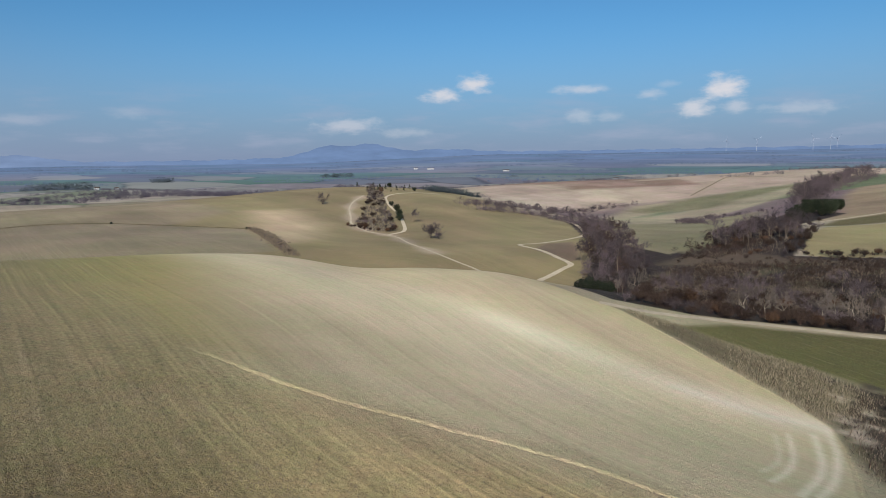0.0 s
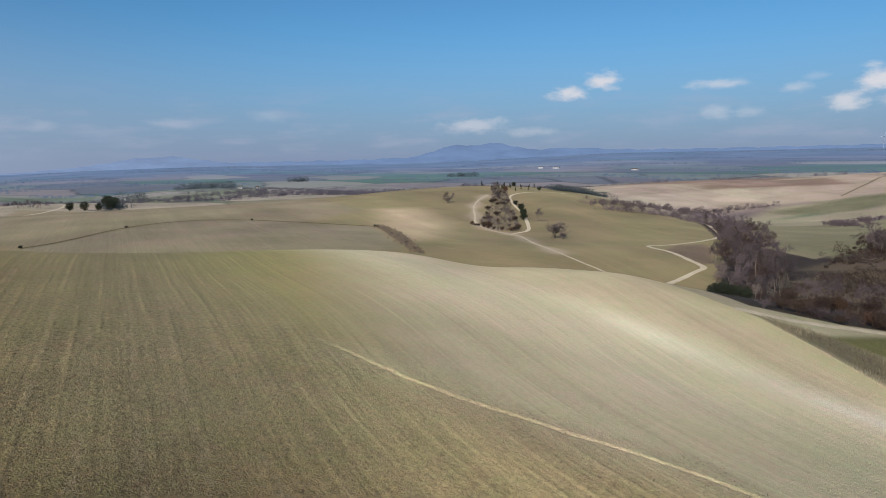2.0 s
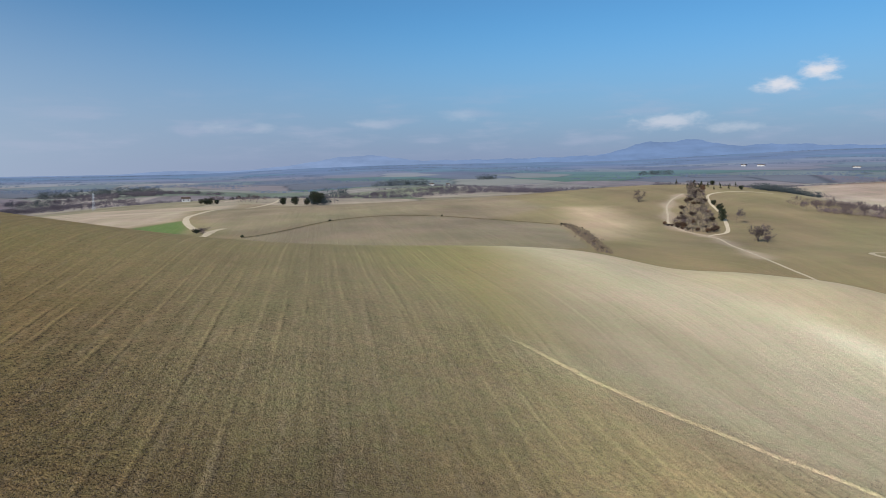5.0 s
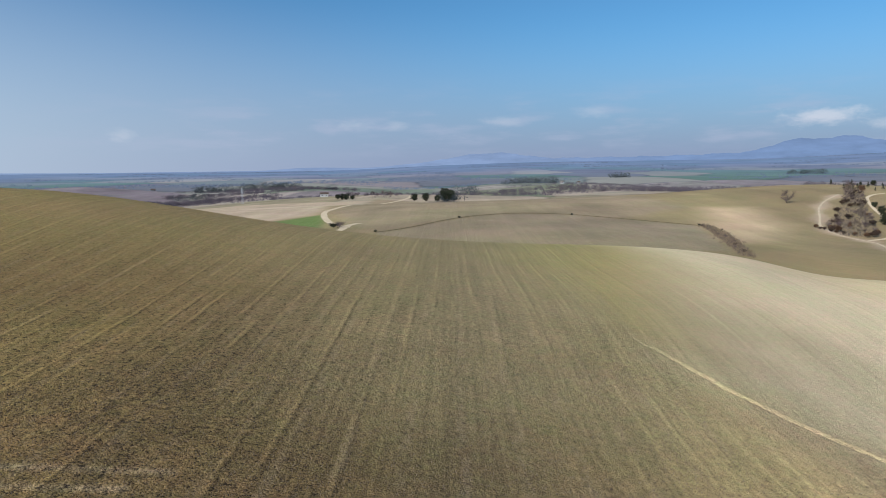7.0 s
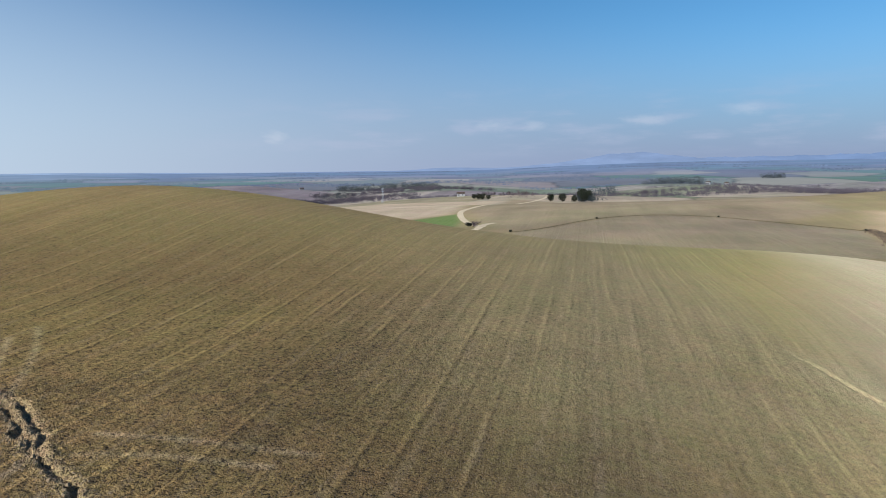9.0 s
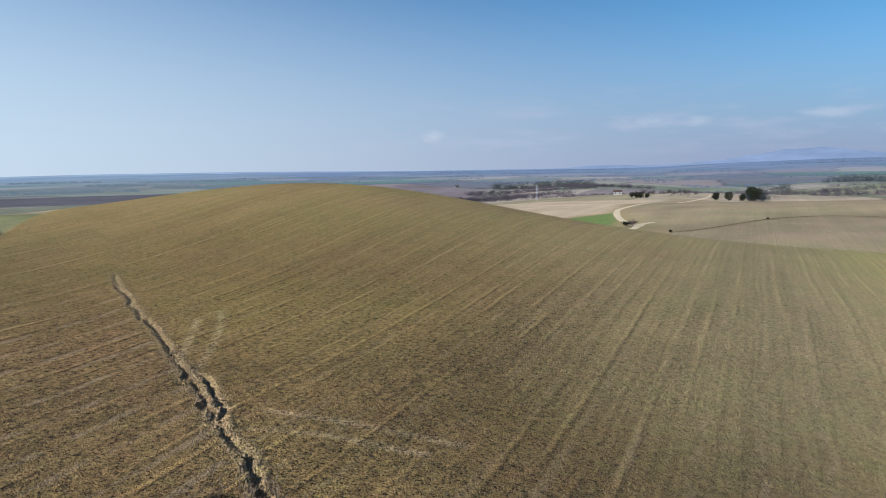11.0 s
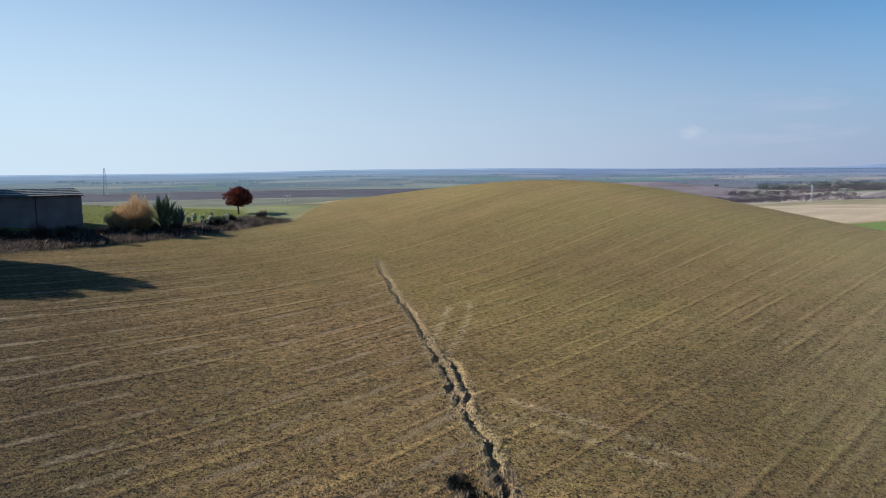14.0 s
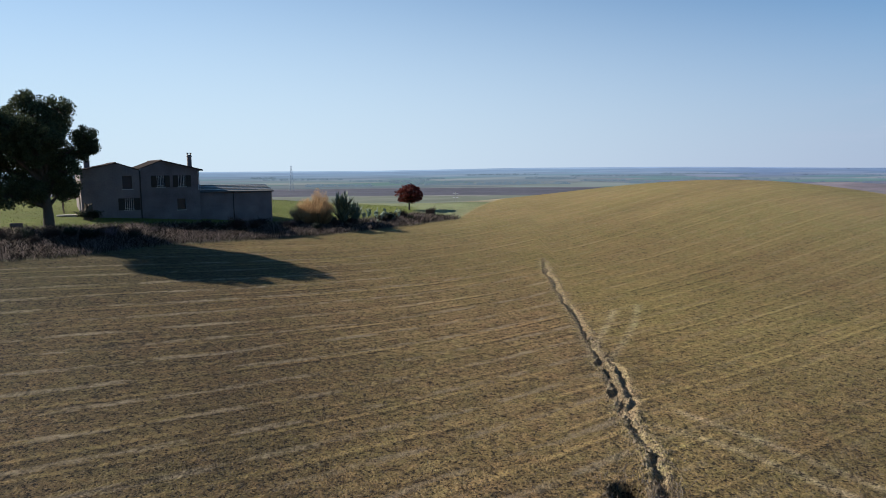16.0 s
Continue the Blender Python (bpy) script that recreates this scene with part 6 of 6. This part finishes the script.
for y, z in ((0.9, 3.02), (2.3, 3.16), (3.7, 3.30), (5.0, 3.43)):
    bm = bmesh.new()
    rod(bm, (-0.2, y, z), (7.8, y, z), 0.055, 0.055, 6)
    part("batten", bm, MAT["iron"], roof_, "pale roof batten")
bm = bmesh.new()
rod(bm, (3.5, -0.05, -0.5), (3.5, -0.05, 2.7), 0.045, 0.045, 8)
part("downpipe", bm, MAT["shutter"], shed)

# concrete apron beside the house, a stone trough under the tree
ap = FRONT @ Vector((-6.6, 1.5, 0))
bm = bmesh.new()
box(bm, -0.9, 0.9, -1.0, 3.5, -0.5, 0.05, 0.02)
o = mesh_object("paving", bm, MAT["stone"])
o.matrix_basis = Matrix.Translation((ap.x, ap.y, ground_z(ap.x, ap.y))) @ FRONT.to_3x3().to_4x4()
tagged(o, "pale concrete apron beside the farmhouse", "paving", kind="structure")
sp = FRONT @ Vector((-4.9, -1.3, 0))
stump = thing("tree_stump", (sp.x, sp.y, ground_z(sp.x, sp.y) - 0.1), "dark pruned tree stump by the corner of the farmhouse", "stump")
g = random.Random(71)
bm = bmesh.new()
loops = []
for h_, r_ in ((0.0, 0.5), (0.25, 0.4), (0.7, 0.36), (1.1, 0.42), (1.4, 0.38), (1.55, 0.2)):
    loops.append([bm.verts.new((math.cos(t) * r_ * g.uniform(0.85, 1.15) - 0.12 * h_, math.sin(t) * r_ * g.uniform(0.85, 1.15), h_ + g.uniform(-0.05, 0.05))) for t in np.arange(9) * 2 * math.pi / 9])
for lo, hi in zip(loops, loops[1:]):
    for i in range(9):
        bm.faces.new((lo[i], lo[(i + 1) % 9], hi[(i + 1) % 9], hi[i]))
bm.faces.new(loops[-1])
part("bole", bm, MAT["bark_dark"], stump)
bm = bmesh.new()
for t in (0.4, 2.3, 4.1):
    rod(bm, (math.cos(t) * 0.2, math.sin(t) * 0.2, 1.2), (math.cos(t) * 0.45, math.sin(t) * 0.45, 1.65), 0.12, 0.08, 7)
part("cut_limbs", bm, MAT["bark_dark"], stump)
tr = thing("trough", stand(-59.5, -40.4, 0.02), "squat stone trough standing on the grass", "trough", turn=120, size=0.62)
bm = box(bmesh.new(), -0.8, 0.8, -0.35, -0.25, 0, 0.6, 0.02)
box(bm, -0.8, 0.8, 0.25, 0.35, 0, 0.6, 0.02)
part("long_side", bm, MAT["plaster_b"], tr)
bm = box(bmesh.new(), -0.8, -0.7, -0.25, 0.25, 0, 0.6)
box(bm, 0.7, 0.8, -0.25, 0.25, 0, 0.6)
part("end", bm, MAT["plaster_b"], tr)
part("base", box(bmesh.new(), -0.7, 0.7, -0.25, 0.25, 0.0, 0.12), MAT["plaster_b"], tr)

# ---- growth along the rim ----
rng = np.random.default_rng(400)


def pampas(x, y, tall, spread, n):
    e = thing("pampas_grass", stand(x, y), "tall golden clump of dry plumed reeds on the bank", "grass clump")
    a, r = rng.uniform(0, 6.28, n), spread * rng.uniform(0, 1, n) ** 0.55
    base = np.column_stack([np.cos(a) * r * 0.5, np.sin(a) * r * 0.5, 0 * a])
    h = tall * rng.uniform(0.35, 1.05, n) * (1 - 0.45 * (r / spread) ** 2) * (0.85 + 0.2 * np.sin(a * 3 + r * 4))
    top = base + np.column_stack([np.cos(a) * r * 0.55, np.sin(a) * r * 0.55, h])
    s = rng.normal(0, 1, (n, 3)) * 0.018
    mid = (base + top) / 2 + np.column_stack([-np.cos(a) * r * 0.08, -np.sin(a) * r * 0.08, h * 0.06])
    quads_mesh("stalks", np.stack([base - s, base + s, mid + s, top, mid - s], 1), MAT["plume"], e)
    quads_mesh("plumes", leaves(rng, top[h > 0.4 * tall], 9, 0.24, 0.26, 0.022, hang=-2.2), MAT["plume"], e)
    return e


pampas(-78.6, -18.0, 3.7, 1.75, 2400)
pampas(-77.6, -19.5, 2.6, 1.3, 1200)


def agave(x, y, tall, n, name="yucca", label="dark spiky yucca clump rising above the bank"):
    e = thing(name, stand(x, y), label, "plant")
    bm = bmesh.new()
    for k in range(n):
        a = rng.uniform(0, 6.28)
        tilt = rng.uniform(0.1, 1.1)
        d = Vector((math.cos(a) * math.sin(tilt), math.sin(a) * math.sin(tilt), math.cos(tilt)))
        s = d.cross(Vector((0, 0, 1))).normalized() * 0.11
        b = Vector((rng.normal(0, 0.25), rng.normal(0, 0.25), rng.uniform(0.2, tall * 0.5)))
        ln = tall * rng.uniform(0.35, 0.6)
        m = b + d * ln * 0.5
        vs = [bm.verts.new(p) for p in (b - s * 0.6, b + s * 0.6, m + s, b + d * ln, m - s)]
        bm.faces.new(vs)
    part("rosette", bm, MAT["agave"], e)
    bm = bmesh.new()
    for k in range(4):
        rod(bm, (rng.normal(0, 0.1), rng.normal(0, 0.1), -0.1), (rng.normal(0, 0.3), rng.normal(0, 0.3), tall * 0.55), 0.14, 0.09, 7)
    part("stem", bm, MAT["bark_dark"], e)


agave(-80.6, -15.6, 4.2, 260)
agave(-81.6, -14.4, 2.8, 130)


def cactus(x, y, n):
    e = thing("prickly_pear", stand(x, y), "prickly pear cactus with flat grey-green pads on the bank", "cactus", "cactus clumps")
    ends = [(Vector((rng.normal(0, 0.4), rng.normal(0, 0.4), 0.15)), 0.0) for _ in range(4)]
    for k in range(n):
        p, _ = ends[int(rng.integers(len(ends)))]
        up = Vector((rng.normal(0, 0.5), rng.normal(0, 0.5), 1.0)).normalized()
        c = p + up * 0.2
        if c.z > 1.5:
            continue
        bm = bmesh.new()
        bmesh.ops.create_icosphere(bm, subdivisions=1, radius=1.0, matrix=Matrix.Translation(c) @ up.to_track_quat("Z", "Y").to_matrix().to_4x4()
                                   @ Matrix.Rotation(rng.uniform(0, 6.28), 4, "Z") @ Matrix.Diagonal((0.16, 0.035, 0.24, 1)))
        part("pad", bm, MAT["cactus"], e, smooth=True)
        ends.append((c + up * 0.2, 0.0))


for cx, cy in ((-87.1, -13.8), (-85.7, -12.5), (-83.8, -11.6), (-85.2, -10.9), (-87.4, -10.5), (-86.3, -11.8)):
    cactus(cx, cy, 22)
places, g = along(BANK_MID, 34, 51, 0.9)
plant(brush_green + brush, places, g, 0.25, 0.42, "bank scrub")
places, g = along(BANK_MID[:5], 9, 52, 1.0)
plant(brush_grey + brush, places, g, 0.3, 0.5, "bank scrub")
places, g = along([(-66.0, -37.6), (-66.4, -37.0)], 2, 53, 0.2)
plant(brush_green, places, g, 0.3, 0.42, "house bushes")
retire(bare + ghost + wine + brush + brush_grey + brush_rust + brush_green + ever + pines)

# ---- clods and tufts along the washed-out channel ----
rng = np.random.default_rng(500)


def clods(name, line, n, wide, size, label):
    c = curve(line, 0.3)
    vs, fs = [], []
    for k in range(n):
        p = c[int(rng.integers(len(c)))] + rng.normal(0, wide, 2)
        s = size * rng.uniform(0.4, 1.3)
        z = ground_z(p[0], p[1])
        o = len(vs)
        ring = [(math.cos(t) * s * rng.uniform(0.7, 1.2), math.sin(t) * s * rng.uniform(0.7, 1.2)) for t in np.arange(5) * 1.2566]
        vs += [(p[0] + a, p[1] + b, z - 0.03) for a, b in ring] + [(p[0] + a * 0.55, p[1] + b * 0.55, z + s * rng.uniform(0.4, 0.8)) for a, b in ring]
        fs += [(o + i, o + (i + 1) % 5, o + 5 + (i + 1) % 5, o + 5 + i) for i in range(5)] + [tuple(o + 5 + i for i in range(5))]
    ob = raw_mesh(name, vs, fs, MAT["clod"])
    return tagged(ob, label, "clods", kind="stuff")


clods("clods", GULLY, 2600, 0.34, 0.055, "crumbling dry clods along the washed-out channel")
clods("broken_crust", GULLY[3:], 320, 0.3, 0.085, "large broken crusts of dry soil on the banks of the channel")
clods("rill_clods", RILL_LINE, 110, 0.18, 0.03, "dry clods along a shallow rill")
tuft = [(hx + rng.normal(0, 0.55), hy + rng.normal(0, 0.55)) for hx, hy, r_, d_ in HOLES for _ in range(260)]
blades("gully_tufts", tuft, rng, 0.3, 0.03, MAT["straw_grey"], "grey grass tufts round the mouth of the channel", 0.5)

# the crop itself close below the eye: short seedlings and stubble
q, g = many(CROP_NEAR, 40000, 62)
blades("seedlings", q, g, 0.09, 0.03, MAT["leaf_brown"], "dark withered seedlings between the drill rows", 0.8)
q, g = many(CROP_NEAR, 80000, 61)
blades("stubble", q, g, 0.10, 0.022, MAT["straw_grey"], "short dry stubble and seedlings in the drilled field", 0.7)

# ---- poles, pylon, turbines ----


def pole(x, y, tall, arms, label):
    e = thing("utility_pole", stand(x, y, 0.3), label, "pole", turn=60)
    bm = bmesh.new()
    rod(bm, (0, 0, 0), (0, 0, tall), 0.14, 0.09, 8)
    part("shaft", bm, MAT["stone"], e)
    for h in arms:
        bm = bmesh.new()
        rod(bm, (-1.1, 0, tall - h), (1.1, 0, tall - h), 0.06, 0.06, 6)
        for s in (-1.0, 0.0, 1.0):
            rod(bm, (s, 0, tall - h), (s, 0, tall - h + 0.25), 0.05, 0.03, 6)
        part("crossarm", bm, MAT["steel"], e)


for px, py, tall, arms in POLES:
    pole(px, py, tall, arms, "concrete utility pole with crossarms in the field")


def pylon(x, y, tall):
    e = thing("lattice_pylon", stand(x, y, 0.3), "grey lattice electricity pylon on the plain", "pylon", turn=20)
    bm = bmesh.new()
    w0, w1, bar = tall * 0.075, tall * 0.02, tall * 0.0042
    levels = 9
    for k in range(levels):
        a, b = k / levels, (k + 1) / levels
        wa, wb = w0 + (w1 - w0) * a ** 0.7, w0 + (w1 - w0) * b ** 0.7
        for sx, sy in ((1, 1), (-1, 1), (-1, -1), (1, -1)):
            rod(bm, (sx * wa, sy * wa, a * tall), (sx * wb, sy * wb, b * tall), bar, bar, 4)
        for (ax, ay), (bx, by) in (((1, 1), (-1, 1)), ((-1, 1), (-1, -1)), ((-1, -1), (1, -1)), ((1, -1), (1, 1))):
            rod(bm, (ax * wa, ay * wa, a * tall), (bx * wb, by * wb, b * tall), bar * 0.6, bar * 0.6, 4)
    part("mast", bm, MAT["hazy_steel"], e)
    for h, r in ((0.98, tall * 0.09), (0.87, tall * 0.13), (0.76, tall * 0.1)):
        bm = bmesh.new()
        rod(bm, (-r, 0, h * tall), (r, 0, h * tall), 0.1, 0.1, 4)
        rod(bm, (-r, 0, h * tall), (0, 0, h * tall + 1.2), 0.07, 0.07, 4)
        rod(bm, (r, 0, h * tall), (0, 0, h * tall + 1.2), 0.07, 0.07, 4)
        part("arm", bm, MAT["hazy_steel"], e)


for px, py, tall in PYLONS:
    pylon(px, py, tall)


def turbine(azimuth, dist, tall, turn):
    x, y = -math.sin(radians(azimuth)) * dist, math.cos(radians(azimuth)) * dist
    e = thing("wind_turbine", (x, y, float(lift(np.array([x]), np.array([y]))[0]) - 1), "white three-bladed wind turbine far across the plain", "wind turbine", "wind turbines")
    bm = bmesh.new()
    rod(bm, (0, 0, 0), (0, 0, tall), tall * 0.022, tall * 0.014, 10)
    part("tower", bm, MAT["hazed_white"], e)
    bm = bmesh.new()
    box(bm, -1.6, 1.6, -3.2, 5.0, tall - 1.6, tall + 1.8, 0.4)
    part("nacelle", bm, MAT["hazed_white"], e)
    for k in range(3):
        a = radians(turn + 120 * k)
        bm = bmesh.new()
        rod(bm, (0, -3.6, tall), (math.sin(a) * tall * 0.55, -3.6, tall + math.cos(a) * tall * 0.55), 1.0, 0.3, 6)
        part("blade", bm, MAT["hazed_white"], e)


for k, (a, d, t_) in enumerate(TURBINES):
    turbine(a, d, t_, 17 + 37 * k)

# ---- far farms and woods ----
rng = np.random.default_rng(600)


def cottage(x, y, wide, deep_, tall, turn, wall, label):
    e = thing("far_building", stand(x, y, 0.4), label, "building", turn=turn)
    bm = box(bmesh.new(), -wide / 2, wide / 2, -deep_ / 2, deep_ / 2, 0, tall)
    part("wall", bm, wall, e)
    bm = bmesh.new()
    o = 0.4
    v = [bm.verts.new(p) for p in ((-wide / 2 - o, -deep_ / 2 - o, tall), (wide / 2 + o, -deep_ / 2 - o, tall), (wide / 2 + o, deep_ / 2 + o, tall), (-wide / 2 - o, deep_ / 2 + o, tall),
                                   (-wide / 2 - o, 0, tall + deep_ * 0.22), (wide / 2 + o, 0, tall + deep_ * 0.22))]
    for f in ((0, 1, 5, 4), (2, 3, 4, 5), (1, 2, 5), (3, 0, 4), (3, 2, 1, 0)):
        bm.faces.new([v[i] for i in f])
    part("roof", bm, MAT["tile"] if wide < 30 else MAT["iron"], e)
    for k in range(max(2, int(wide / 4))):
        x_ = -wide / 2 + (k + 0.5) * wide / max(2, int(wide / 4))
        part("window", box(bmesh.new(), x_ - 0.5, x_ + 0.5, -deep_ / 2 - 0.03, -deep_ / 2 + 0.05, tall * 0.45, tall * 0.45 + 1.3), MAT["dark"], e)


for a, d, wide, tall in FARMS:
    cottage(-math.sin(radians(a)) * d, math.cos(radians(a)) * d, wide * 0.6, 8.0, tall * 0.7, a + rng.uniform(-15, 15),
            MAT["hazed_wall"], "white-walled farm building far off on the plain")


def woods(name, stands, mat, label, tall, each, fine=0.3):
    qs = []
    for a, d, long_, deep_, n in stands:
        aa = radians(a)
        c = np.array([-math.sin(aa) * d, math.cos(aa) * d])
        tang = np.array([math.cos(aa), math.sin(aa)])
        out = np.array([-math.sin(aa), math.cos(aa)])
        lay = rng.uniform(-0.25, 0.25)
        t = rng.uniform(-0.5, 0.5, n) * long_
        p = c + t[:, None] * tang + (rng.normal(0, 0.4, n) * deep_ + t * lay)[:, None] * out
        z = relief(p[:, 0], p[:, 1]) + lift(p[:, 0], p[:, 1])
        h = tall * rng.uniform(0.4, 1.2, n)
        cs = np.column_stack([p, z + h * 0.5])
        qs.append(np.concatenate([leaves(rng, cs[i:i + 1], each, h[i] * 0.75, h[i] * fine, h[i] * fine * 0.8, flat=0.8) for i in range(n)]))
    ob = quads_mesh(name, np.concatenate(qs), mat)
    return tagged(ob, label, "woods", kind="stuff")


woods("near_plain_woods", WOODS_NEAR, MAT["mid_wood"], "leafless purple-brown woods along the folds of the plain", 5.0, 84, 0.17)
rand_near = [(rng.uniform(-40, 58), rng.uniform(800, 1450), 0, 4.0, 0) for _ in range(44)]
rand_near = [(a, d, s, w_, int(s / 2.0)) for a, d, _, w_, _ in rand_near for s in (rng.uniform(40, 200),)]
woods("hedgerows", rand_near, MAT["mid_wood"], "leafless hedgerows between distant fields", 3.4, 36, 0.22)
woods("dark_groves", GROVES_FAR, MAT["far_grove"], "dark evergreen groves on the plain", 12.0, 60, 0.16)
rand_far = [(-40 + 104 * rng.uniform(0, 1) ** 1.1, 1500 * (3.0 ** rng.uniform(0, 1)), 0, 5.0, 0) for _ in range(90)]
rand_far = [(a, d, s, w_, int(s / 3)) for a, d, _, w_, _ in rand_far for s in (rng.uniform(150, 600),)]
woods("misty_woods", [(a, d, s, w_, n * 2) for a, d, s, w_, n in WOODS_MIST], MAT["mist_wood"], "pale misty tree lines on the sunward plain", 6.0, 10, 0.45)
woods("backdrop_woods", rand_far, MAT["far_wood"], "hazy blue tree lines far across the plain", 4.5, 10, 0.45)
